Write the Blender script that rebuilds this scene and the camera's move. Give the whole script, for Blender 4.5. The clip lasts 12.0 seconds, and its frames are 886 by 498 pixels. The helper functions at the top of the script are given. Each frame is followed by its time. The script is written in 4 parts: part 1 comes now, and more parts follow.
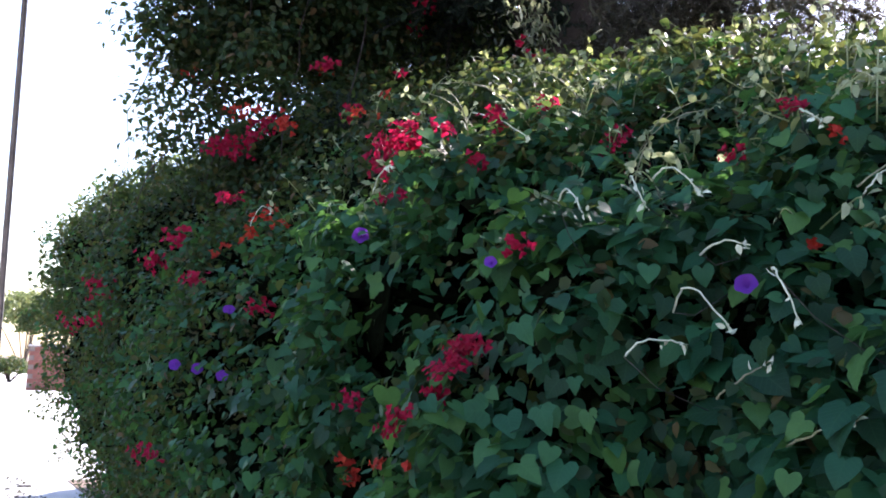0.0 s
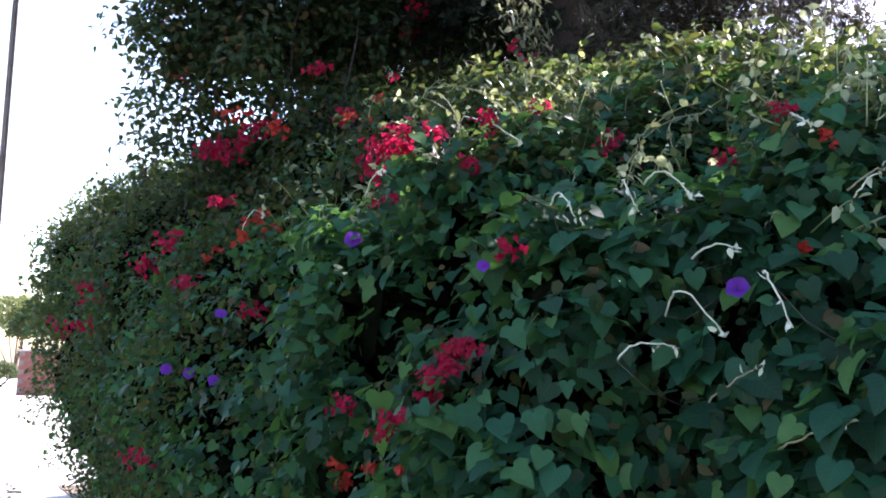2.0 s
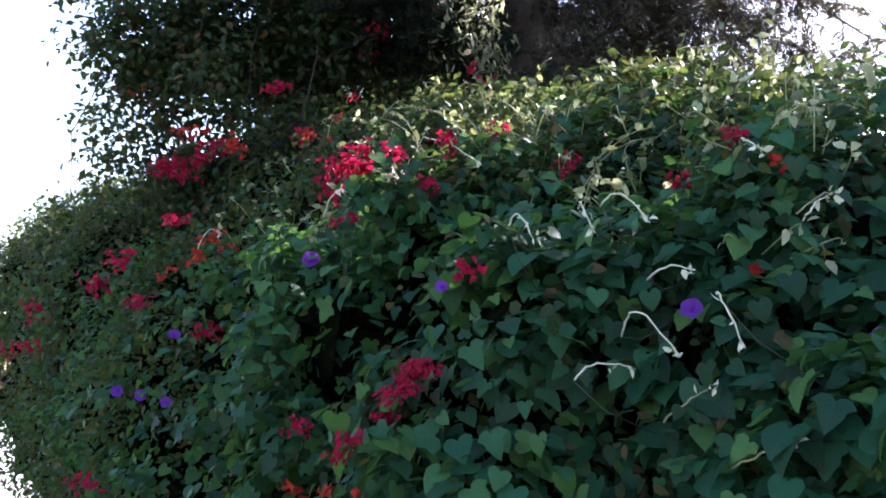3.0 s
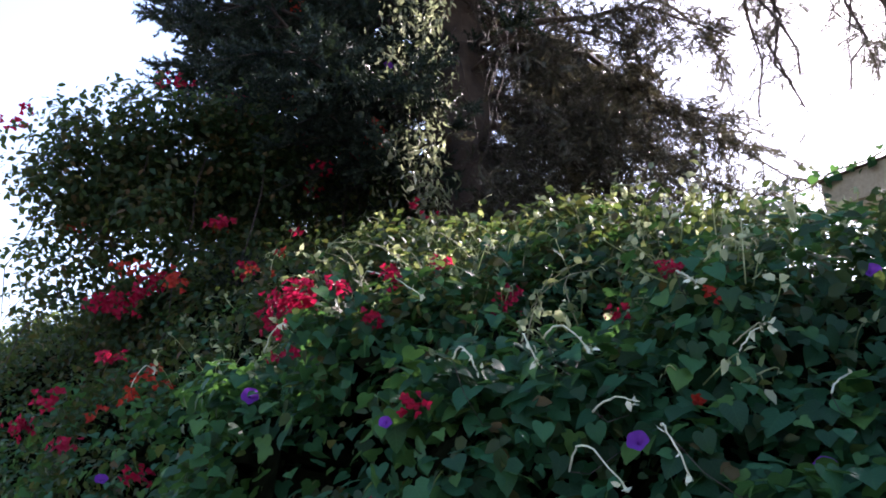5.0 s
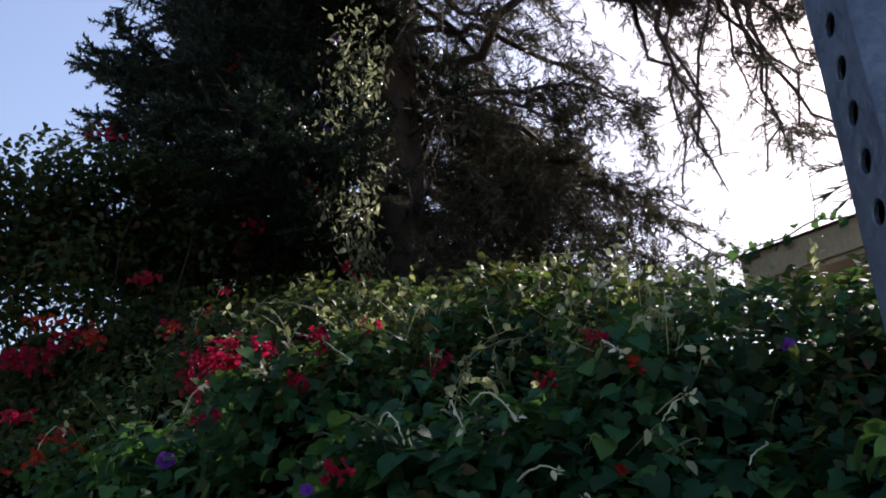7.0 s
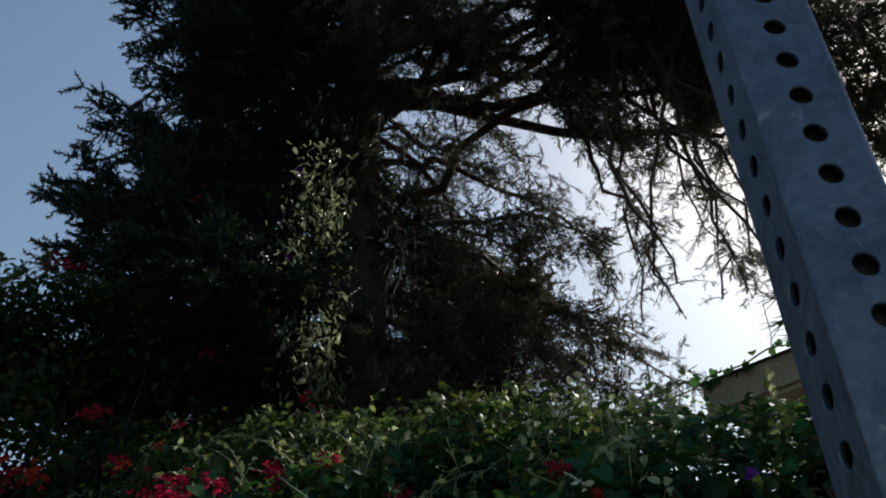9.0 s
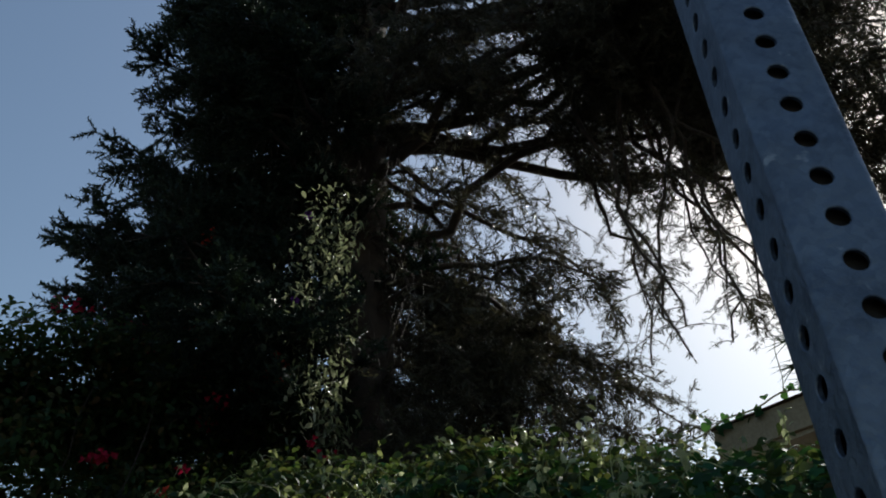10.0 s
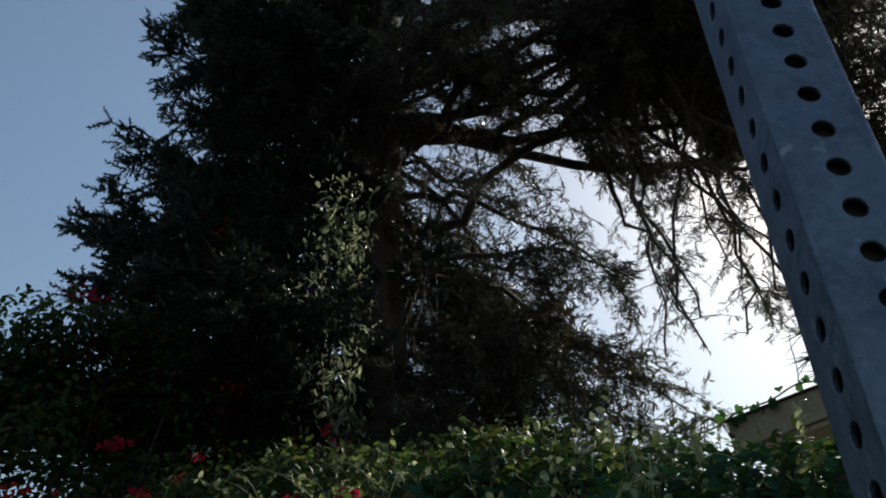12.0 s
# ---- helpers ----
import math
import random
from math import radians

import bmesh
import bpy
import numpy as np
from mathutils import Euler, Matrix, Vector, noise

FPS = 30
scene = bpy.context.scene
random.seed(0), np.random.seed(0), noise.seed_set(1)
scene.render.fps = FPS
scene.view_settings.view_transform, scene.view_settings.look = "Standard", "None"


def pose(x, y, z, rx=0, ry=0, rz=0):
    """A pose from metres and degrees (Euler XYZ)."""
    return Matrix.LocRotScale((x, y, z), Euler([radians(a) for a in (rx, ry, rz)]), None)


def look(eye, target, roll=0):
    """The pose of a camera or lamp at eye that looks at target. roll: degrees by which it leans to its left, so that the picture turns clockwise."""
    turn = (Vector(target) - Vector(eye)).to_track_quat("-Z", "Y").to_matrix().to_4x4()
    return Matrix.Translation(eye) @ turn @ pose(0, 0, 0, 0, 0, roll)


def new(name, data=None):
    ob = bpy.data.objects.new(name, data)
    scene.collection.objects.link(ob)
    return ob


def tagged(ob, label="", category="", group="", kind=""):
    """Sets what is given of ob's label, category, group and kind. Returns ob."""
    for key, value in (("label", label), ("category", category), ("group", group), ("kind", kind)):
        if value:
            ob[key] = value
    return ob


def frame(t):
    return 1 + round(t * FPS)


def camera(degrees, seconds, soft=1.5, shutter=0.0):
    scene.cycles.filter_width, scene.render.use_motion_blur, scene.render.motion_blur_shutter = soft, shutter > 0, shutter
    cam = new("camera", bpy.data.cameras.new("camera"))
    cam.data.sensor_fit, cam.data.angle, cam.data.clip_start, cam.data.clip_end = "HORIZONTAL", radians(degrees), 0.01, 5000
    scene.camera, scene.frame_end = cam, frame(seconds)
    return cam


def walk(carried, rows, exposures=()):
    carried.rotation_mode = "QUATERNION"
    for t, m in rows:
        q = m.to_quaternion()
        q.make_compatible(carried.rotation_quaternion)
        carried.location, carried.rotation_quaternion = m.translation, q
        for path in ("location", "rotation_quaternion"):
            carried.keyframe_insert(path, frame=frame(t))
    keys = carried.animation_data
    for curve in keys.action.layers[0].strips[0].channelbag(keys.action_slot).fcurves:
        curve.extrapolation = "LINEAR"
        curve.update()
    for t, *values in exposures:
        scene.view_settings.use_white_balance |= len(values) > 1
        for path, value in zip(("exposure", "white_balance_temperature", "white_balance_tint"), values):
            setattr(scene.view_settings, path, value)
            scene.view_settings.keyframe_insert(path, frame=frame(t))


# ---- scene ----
cam = camera(58.07, 12.0, soft=1.85)
PATH = [
    (0, pose(-0.0099, 0.0097, 1.5, 98.30, 0, 0.00) @ pose(0, 0, 0, 0, 0, 1.40)),
    (0.5, pose(-0.0099, 0.0097, 1.5, 98.20, 0, -0.00) @ pose(0, 0, 0, 0, 0, 1.43)),
    (1, pose(-0.0099, 0.0097, 1.5, 98.22, 0, -0.08) @ pose(0, 0, 0, 0, 0, 1.38)),
    (1.5, pose(-0.0099, 0.0097, 1.5, 98.36, 0, -0.30) @ pose(0, 0, 0, 0, 0, 1.32)),
    (2, pose(-0.0099, 0.0097, 1.5, 98.59, 0, -0.54) @ pose(0, 0, 0, 0, 0, 1.26)),
    (2.5, pose(-0.0099, 0.0097, 1.5, 99.11, 0, -1.42) @ pose(0, 0, 0, 0, 0, 1.28)),
    (3, pose(-0.0099, 0.0097, 1.5, 100.11, 0, -3.52) @ pose(0, 0, 0, 0, 0, 1.06)),
    (3.2, pose(-0.0099, 0.0097, 1.5, 100.76, 0, -4.16) @ pose(0, 0, 0, 0, 0, 0.90)),
    (4.8, pose(-0.0099, 0.0097, 1.5, 108.80, 0, -7.28) @ pose(0, 0, 0, 0, 0, -0.38)),
    (5, pose(-0.0099, 0.0097, 1.5, 109.67, 0, -7.63) @ pose(0, 0, 0, 0, 0, -0.42)),
    (5.5, pose(-0.0099, 0.0097, 1.5, 111.53, 0, -8.38) @ pose(0, 0, 0, 0, 0, -0.30)),
    (6, pose(-0.0099, 0.0097, 1.5, 112.42, 0, -9.67) @ pose(0, 0, 0, 0, 0, -0.15)),
    (6.5, pose(-0.0099, 0.0097, 1.5, 112.96, 0, -11.32) @ pose(0, 0, 0, 0, 0, -0.24)),
    (7, pose(-0.0075, 0.0073, 1.5, 114.22, 0, -12.93) @ pose(0, 0, 0, 0, 0, -0.64)),
    (7.2, pose(-0.0070, 0.0068, 1.5, 114.90, 0, -13.52) @ pose(0, 0, 0, 0, 0, -0.75)),
    (8.8, pose(-0.0007, 0.0007, 1.5, 122.17, 0, -16.17) @ pose(0, 0, 0, 0, 0, -2.36)),
    (9, pose(-0.0004, 0.0003, 1.5, 123.33, 0, -16.25) @ pose(0, 0, 0, 0, 0, -2.45)),
    (9.5, pose(-0.0000, 0.0000, 1.5, 125.97, 0, -16.37) @ pose(0, 0, 0, 0, 0, -2.59)),
    (10, pose(-0.0000, 0.0000, 1.5, 126.44, 0, -15.72) @ pose(0, 0, 0, 0, 0, -2.22)),
    (10.5, pose(-0.0000, 0.0000, 1.5, 125.82, 0, -15.08) @ pose(0, 0, 0, 0, 0, -1.68)),
    (11, pose(-0.0000, 0.0000, 1.5, 125.57, 0, -14.74) @ pose(0, 0, 0, 0, 0, -1.53)),
    (11.5, pose(-0.0000, 0.0000, 1.5, 125.69, 0, -14.60) @ pose(0, 0, 0, 0, 0, -1.45)),
    (12, pose(-0.0000, 0.0000, 1.5, 125.77, 0, -14.49) @ pose(0, 0, 0, 0, 0, -1.32)),
]
EXPOSURES = [(0.0, 2.68, 6080, 29), (3.0, 2.72, 6060, 29), (5.0, 2.30, 6200, 30), (5.5, 2.05, 6350, 30), (6.5, 1.42, 6450, 27), (7.2, 0.80, 6450, 22), (8.8, 0.08, 6300, 8), (10.0, -0.05, 6250, 7), (12.0, 0.10, 6300, 6)]
walk(cam, PATH, EXPOSURES)

# ---------------------------------------------------------------- light
SUN_AZ, SUN_EL = 51.5, 39.5          # degrees, clockwise from +y, and above the horizon
world = bpy.data.worlds.new("sky")
scene.world = world
world.use_nodes = True
wn = world.node_tree.nodes
sky = wn.new("ShaderNodeTexSky")
sky.sky_type = "NISHITA"
sky.sun_disc = False
sky.sun_elevation, sky.sun_rotation = radians(SUN_EL), radians(SUN_AZ)
sky.air_density, sky.dust_density, sky.ozone_density = 1.4, 1.1, 0.7
wn["Background"].inputs["Strength"].default_value = 0.10
world.node_tree.links.new(sky.outputs[0], wn["Background"].inputs["Color"])
sun_data = bpy.data.lights.new("sun", "SUN")
sun_data.energy, sun_data.angle, sun_data.color = 5.0, radians(0.53), (1.0, 0.95, 0.86)
sun = new("sun", sun_data)
SUN_WAY = Vector((math.sin(radians(SUN_AZ)) * math.cos(radians(SUN_EL)), math.cos(radians(SUN_AZ)) * math.cos(radians(SUN_EL)), math.sin(radians(SUN_EL))))
sun.matrix_world = look(SUN_WAY * 50, (0, 0, 0))

rng = np.random.default_rng(7)


# ---------------------------------------------------------------- materials
def mat(name):
    m = bpy.data.materials.new(name)
    m.use_nodes = True
    nt = m.node_tree
    return m, nt, nt.nodes, nt.links, nt.nodes["Principled BSDF"]


def noise_tex(nt, scale, detail=4.0, rough=0.6, coord="Object"):
    tc = nt.nodes.new("ShaderNodeTexCoord")
    tx = nt.nodes.new("ShaderNodeTexNoise")
    tx.inputs["Scale"].default_value, tx.inputs["Detail"].default_value, tx.inputs["Roughness"].default_value = scale, detail, rough
    nt.links.new(tc.outputs[coord], tx.inputs["Vector"])
    return tx


def ramp(nt, source, stops):
    r = nt.nodes.new("ShaderNodeValToRGB")
    while len(r.color_ramp.elements) < len(stops):
        r.color_ramp.elements.new(0.5)
    for e, (p, c) in zip(r.color_ramp.elements, stops):
        e.position, e.color = p, (*c, 1)
    nt.links.new(source, r.inputs[0])
    return r


def mixed(nt, kind, fac, a, b):
    m = nt.nodes.new("ShaderNodeMix")
    m.data_type, m.blend_type = "RGBA", kind
    for sock, v in ((m.inputs[0], fac), (m.inputs[6], a), (m.inputs[7], b)):
        if isinstance(v, bpy.types.NodeSocket):
            nt.links.new(v, sock)
        else:
            sock.default_value = (*v, 1) if isinstance(v, tuple) else v
    return m.outputs[2]


def bump(nt, bsdf, height, strength=0.3, distance=0.01):
    b = nt.nodes.new("ShaderNodeBump")
    b.inputs["Strength"].default_value, b.inputs["Distance"].default_value = strength, distance
    nt.links.new(height, b.inputs["Height"])
    nt.links.new(b.outputs[0], bsdf.inputs["Normal"])


def leaf_material(name, stops, through_colour, glow=0.35, rough=0.42, veins=True):
    """Leaf blades: a tone for each leaf, a pale midrib and side veins, blotches, and light that passes through."""
    m, nt, n, l, b = mat(name)
    geo = n.new("ShaderNodeNewGeometry")
    tone = ramp(nt, geo.outputs["Random Per Island"], stops).outputs[0]
    blot = noise_tex(nt, 35.0, 3.0)
    tone = mixed(nt, "MULTIPLY", 0.5, tone, ramp(nt, blot.outputs[0], [(0.3, (0.6, 0.66, 0.6)), (0.7, (1.25, 1.2, 1.1))]).outputs[0])
    if veins:
        uv = n.new("ShaderNodeUVMap")
        sep = n.new("ShaderNodeSeparateXYZ")
        l.new(uv.outputs[0], sep.inputs[0])
        ab = n.new("ShaderNodeMath"); ab.operation = "ABSOLUTE"
        l.new(sep.outputs[0], ab.inputs[0])
        sl = n.new("ShaderNodeMath"); sl.operation = "MULTIPLY_ADD"
        sl.inputs[1].default_value = -0.75
        l.new(ab.outputs[0], sl.inputs[0]); l.new(sep.outputs[1], sl.inputs[2])
        sc = n.new("ShaderNodeMath"); sc.operation = "PINGPONG"; sc.inputs[1].default_value = 0.085
        l.new(sl.outputs[0], sc.inputs[0])
        side = ramp(nt, sc.outputs[0], [(0.0, (1, 1, 1)), (0.018, (0, 0, 0))]).outputs[0]
        mid = ramp(nt, ab.outputs[0], [(0.0, (1, 1, 1)), (0.03, (0, 0, 0))]).outputs[0]
        both = mixed(nt, "LIGHTEN", 1.0, side, mid)
        half = n.new("ShaderNodeMath"); half.operation = "MULTIPLY"; half.inputs[1].default_value = 0.11
        l.new(both, half.inputs[0])
        tone = mixed(nt, "MIX", half.outputs[0], tone, tuple(min(1.0, 1.9 * c + 0.03) for c in stops[-1][1]))
        bump(nt, b, both, 0.18, 0.002)
    l.new(tone, b.inputs["Base Color"])
    b.inputs["Roughness"].default_value = rough
    b.inputs["Specular IOR Level"].default_value = 0.13 if rough > 0.45 else 0.22 if rough > 0.3 else 0.5
    tr = n.new("ShaderNodeBsdfTranslucent")
    l.new(mixed(nt, "MULTIPLY", 1.0, mixed(nt, "MIX", 0.5, tone, through_colour), (1.5, 1.5, 1.5)), tr.inputs["Color"])
    mix = n.new("ShaderNodeMixShader")
    mix.inputs[0].default_value = glow
    l.new(b.outputs[0], mix.inputs[1]); l.new(tr.outputs[0], mix.inputs[2])
    l.new(mix.outputs[0], n["Material Output"].inputs["Surface"])
    return m


def plain(name, dark, light, scale=6.0, rough=0.8, fine=60.0, relief=0.3, metal=0.0):
    """A surface with broad and fine variation."""
    m, nt, n, l, b = mat(name)
    broad = ramp(nt, noise_tex(nt, scale).outputs[0], [(0.3, dark), (0.7, light)]).outputs[0]
    fine_n = noise_tex(nt, fine, 5.0)
    tone = mixed(nt, "MULTIPLY", 0.6, broad, ramp(nt, fine_n.outputs[0], [(0.3, (0.65, 0.65, 0.65)), (0.7, (1.2, 1.2, 1.2))]).outputs[0])
    l.new(tone, b.inputs["Base Color"])
    b.inputs["Roughness"].default_value, b.inputs["Metallic"].default_value = rough, metal
    bump(nt, b, fine_n.outputs[0], relief, 0.01)
    return m


HEART_LEAF = leaf_material("heart_leaf", [(0.0, (0.005, 0.026, 0.014)), (0.4, (0.008, 0.046, 0.026)), (0.8, (0.016, 0.080, 0.038)), (1.0, (0.048, 0.118, 0.030))], (0.11, 0.23, 0.03), 0.32, 0.5)
SMALL_LEAF = leaf_material("small_leaf", [(0.0, (0.008, 0.024, 0.013)), (0.5, (0.014, 0.036, 0.015)), (0.8, (0.032, 0.040, 0.014)), (1.0, (0.075, 0.040, 0.018))], (0.16, 0.22, 0.04), 0.30, 0.5, veins=False)
YOUNG_LEAF = leaf_material("young_leaf", [(0.0, (0.020, 0.050, 0.016)), (0.6, (0.045, 0.080, 0.022)), (1.0, (0.18, 0.20, 0.08))], (0.36, 0.38, 0.13), 0.40, 0.28, veins=False)
NEEDLE = leaf_material("conifer_needle", [(0.0, (0.010, 0.019, 0.015)), (0.6, (0.015, 0.026, 0.020)), (1.0, (0.028, 0.038, 0.024))], (0.05, 0.08, 0.02), 0.12, 0.55, veins=False)
DRY_SPRAY = leaf_material("dry_spray", [(0.0, (0.024, 0.028, 0.020)), (0.6, (0.042, 0.042, 0.030)), (1.0, (0.095, 0.088, 0.065))], (0.10, 0.09, 0.04), 0.2, 0.34, veins=False)
RED_BRACT = leaf_material("red_bract", [(0.0, (0.13, 0.0025, 0.012)), (0.6, (0.21, 0.004, 0.022)), (1.0, (0.30, 0.011, 0.052))], (0.52, 0.018, 0.07), 0.36, 0.55, veins=False)
ORANGE_PETAL = leaf_material("orange_petal", [(0.0, (0.20, 0.010, 0.010)), (0.6, (0.28, 0.020, 0.014)), (1.0, (0.38, 0.055, 0.025))], (0.7, 0.10, 0.04), 0.30, 0.5, veins=False)
PURPLE_PETAL = leaf_material("purple_petal", [(0.0, (0.085, 0.018, 0.20)), (1.0, (0.13, 0.030, 0.27))], (0.22, 0.06, 0.42), 0.4, 0.5, veins=False)
SUN_PALE_STEM = plain("sun_pale_stem", (0.34, 0.38, 0.24), (0.50, 0.52, 0.38), 20, 0.55, 120, 0.2)
SUN_PALE_LEAF = leaf_material("sun_pale_leaf", [(0.0, (0.06, 0.10, 0.03)), (0.5, (0.12, 0.16, 0.06)), (1.0, (0.32, 0.34, 0.20))], (0.62, 0.64, 0.36), 0.5, 0.28, veins=False)
# the pale end of this ramp puts sunlight into the leaf colour
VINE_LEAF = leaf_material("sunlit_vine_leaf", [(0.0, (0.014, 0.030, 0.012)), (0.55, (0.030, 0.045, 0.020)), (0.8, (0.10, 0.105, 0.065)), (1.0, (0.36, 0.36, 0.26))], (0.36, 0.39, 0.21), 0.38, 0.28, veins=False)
GREEN_STEM = plain("green_stem", (0.12, 0.13, 0.06), (0.26, 0.24, 0.14), 20, 0.7, 120, 0.3)
BARK = plain("bark", (0.020, 0.014, 0.011), (0.060, 0.042, 0.031), 5, 0.9, 26, 0.9)
# near-black and without gloss: the hedge's inner shade put into a colour
INNER_SHADE = plain("inner_shade", (0.003, 0.006, 0.003), (0.009, 0.011, 0.006), 9, 1.0, 30, 0.8)
INNER_SHADE.node_tree.nodes["Principled BSDF"].inputs["Specular IOR Level"].default_value = 0.0
CONCRETE = plain("concrete", (0.27, 0.27, 0.265), (0.38, 0.375, 0.36), 0.8, 0.9, 45, 0.25)
ASPHALT = plain("asphalt", (0.045, 0.045, 0.045), (0.07, 0.068, 0.066), 0.5, 0.9, 80, 0.4)
SOIL = plain("leaf_litter", (0.05, 0.035, 0.022), (0.12, 0.085, 0.05), 7, 0.95, 50, 0.8)
ZINC, nt, n, l, b = mat("galvanised_steel")
spangle = n.new("ShaderNodeTexVoronoi"); spangle.inputs["Scale"].default_value = 210
tc = n.new("ShaderNodeTexCoord"); l.new(tc.outputs["Object"], spangle.inputs["Vector"])
grey = n.new("ShaderNodeSeparateColor"); l.new(spangle.outputs["Color"], grey.inputs[0])
tone = ramp(nt, grey.outputs[0], [(0.0, (0.092, 0.120, 0.168)), (1.0, (0.120, 0.152, 0.205))]).outputs[0]
tone = mixed(nt, "MULTIPLY", 0.8, tone, ramp(nt, noise_tex(nt, 30, 6.0, 0.7).outputs[0], [(0.34, (0.58, 0.60, 0.64)), (0.5, (1.0, 1.0, 1.0)), (0.7, (1.22, 1.2, 1.16))]).outputs[0])
tone = mixed(nt, "MIX", ramp(nt, noise_tex(nt, 75, 3.0).outputs[0], [(0.66, (0, 0, 0)), (0.74, (0.55, 0.55, 0.55))]).outputs[0], tone, (0.36, 0.39, 0.42))
l.new(tone, b.inputs["Base Color"])
b.inputs["Metallic"].default_value = 0.75
l.new(ramp(nt, noise_tex(nt, 40, 5.0).outputs[0], [(0.3, (0.34, 0.34, 0.34)), (0.7, (0.60, 0.60, 0.60))]).outputs[0], b.inputs["Roughness"])
bump(nt, b, noise_tex(nt, 160, 5.0).outputs[0], 0.35, 0.004)
FASCIA = plain("cream_painted_board", (0.32, 0.28, 0.20), (0.40, 0.35, 0.26), 3, 0.6, 40, 0.15)
STUCCO = plain("cream_stucco", (0.55, 0.50, 0.40), (0.64, 0.58, 0.48), 2, 0.9, 60, 0.5)
SHINGLE = plain("brown_roofing", (0.09, 0.06, 0.05), (0.16, 0.11, 0.09), 3, 0.9, 40, 0.6)
BRICK = plain("red_brick", (0.14, 0.05, 0.04), (0.21, 0.085, 0.06), 4, 0.9, 40, 0.4)
MORTAR = plain("mortar", (0.13, 0.10, 0.085), (0.19, 0.15, 0.13), 6, 0.95, 60, 0.4)
POLE_WOOD = plain("weathered_pole_wood", (0.07, 0.055, 0.045), (0.14, 0.11, 0.09), 4, 0.9, 40, 0.5)
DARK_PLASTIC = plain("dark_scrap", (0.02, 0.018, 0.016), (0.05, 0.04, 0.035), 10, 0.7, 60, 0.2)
PALM_LEAF = plain("palm_leaf", (0.03, 0.05, 0.02), (0.06, 0.085, 0.03), 8, 0.6, 60, 0.2)


# ---------------------------------------------------------------- mesh helpers
def np_mesh(name, verts, faces, material, uv=None, smooth=False):
    """A mesh from arrays: verts (n, 3) and triangles (m, 3)."""
    me = bpy.data.meshes.new(name)
    verts, faces = np.asarray(verts, np.float32), np.asarray(faces, np.int32)
    me.vertices.add(len(verts)); me.vertices.foreach_set("co", verts.ravel())
    me.loops.add(faces.size); me.loops.foreach_set("vertex_index", faces.ravel())
    me.polygons.add(len(faces)); me.polygons.foreach_set("loop_start", np.arange(0, faces.size, 3, dtype=np.int32))
    if uv is not None:
        me.uv_layers.new(name="UVMap").data.foreach_set("uv", np.asarray(uv, np.float32)[faces.ravel()].ravel())
    me.update(calc_edges=True)
    me.validate()
    if smooth:
        me.polygons.foreach_set("use_smooth", np.ones(len(faces), bool))
    me.materials.append(material)
    return me


def thing(name, label, category, at=(0, 0, 0), group="", kind=""):
    ob = new(name)
    ob.empty_display_size = 0.1
    ob.location = at
    return tagged(ob, label, category, group, kind)


def under(name, me, parent, label=""):
    """A mesh in world coordinates as a part of a thing."""
    ob = new(name, me)
    ob.parent = parent
    ob.matrix_parent_inverse = Matrix.Translation(-Vector(parent.location)) if parent.parent is None else (Matrix.Translation(-parent.matrix_world.translation))
    if label:
        ob["label"] = label
    return ob


def part(name, bm, material, parent, label=""):
    me = bpy.data.meshes.new(name)
    bm.to_mesh(me); bm.free()
    me.materials.append(material)
    return under(name, me, parent, label)


def unit(a):
    return a / np.maximum(np.linalg.norm(a, axis=-1, keepdims=True), 1e-9)


def frames(normal, along):
    """Turns (n, 3, 3) whose columns are across, along, normal."""
    z = unit(normal)
    y = unit(along - (along * z).sum(-1, keepdims=True) * z)
    return np.stack([np.cross(y, z), y, z], -1)


def scatter(template, places, turns, sizes):
    """Copies of a template (verts, tris), each turned and sized, joined into arrays."""
    tv, tf = template
    v = np.einsum("nij,kj->nki", turns, tv) * np.asarray(sizes).reshape(-1, 1, 1) + places[:, None]
    f = tf[None] + (np.arange(len(places)) * len(tv))[:, None, None]
    return v.reshape(-1, 3), f.reshape(-1, 3), np.tile(tv[:, :2], (len(places), 1))


def joined(*sets):
    vs, fs, us, at = [], [], [], 0
    for v, f, u in sets:
        vs.append(v); fs.append(f + at); us.append(u); at += len(v)
    return np.concatenate(vs), np.concatenate(fs), np.concatenate(us)


def tubes(paths, radii, sides=5):
    """Tapered tubes along paths, each (k, 3), joined into arrays. radii: (start, end) for each."""
    vs, fs, at = [], [], 0
    ring = np.arange(sides) * 2 * np.pi / sides
    for p, (r0, r1) in zip(paths, radii):
        k = len(p)
        d = unit(np.gradient(p, axis=0))
        ref = np.where(np.abs(d[:, 2:3]) > 0.9, np.array([[1.0, 0, 0]]), np.array([[0, 0, 1.0]]))
        a = unit(np.cross(d, ref)); b = np.cross(d, a)
        r = np.linspace(r0, r1, k)[:, None, None]
        v = p[:, None] + r * (a[:, None] * np.cos(ring)[None, :, None] + b[:, None] * np.sin(ring)[None, :, None])
        i, j = np.meshgrid(np.arange(k - 1), np.arange(sides), indexing="ij")
        q0, q1 = i * sides + j, i * sides + (j + 1) % sides
        f = np.concatenate([np.stack([q0, q1, q1 + sides], -1).reshape(-1, 3), np.stack([q0, q1 + sides, q0 + sides], -1).reshape(-1, 3)])
        cap = np.stack([np.zeros(sides - 2, int), np.arange(1, sides - 1), np.arange(2, sides)], -1)
        f = np.concatenate([f, cap[:, ::-1], cap + (k - 1) * sides])
        vs.append(v.reshape(-1, 3)); fs.append(f + at); at += k * sides
    v = np.concatenate(vs)
    return v, np.concatenate(fs), v[:, :2] * 0


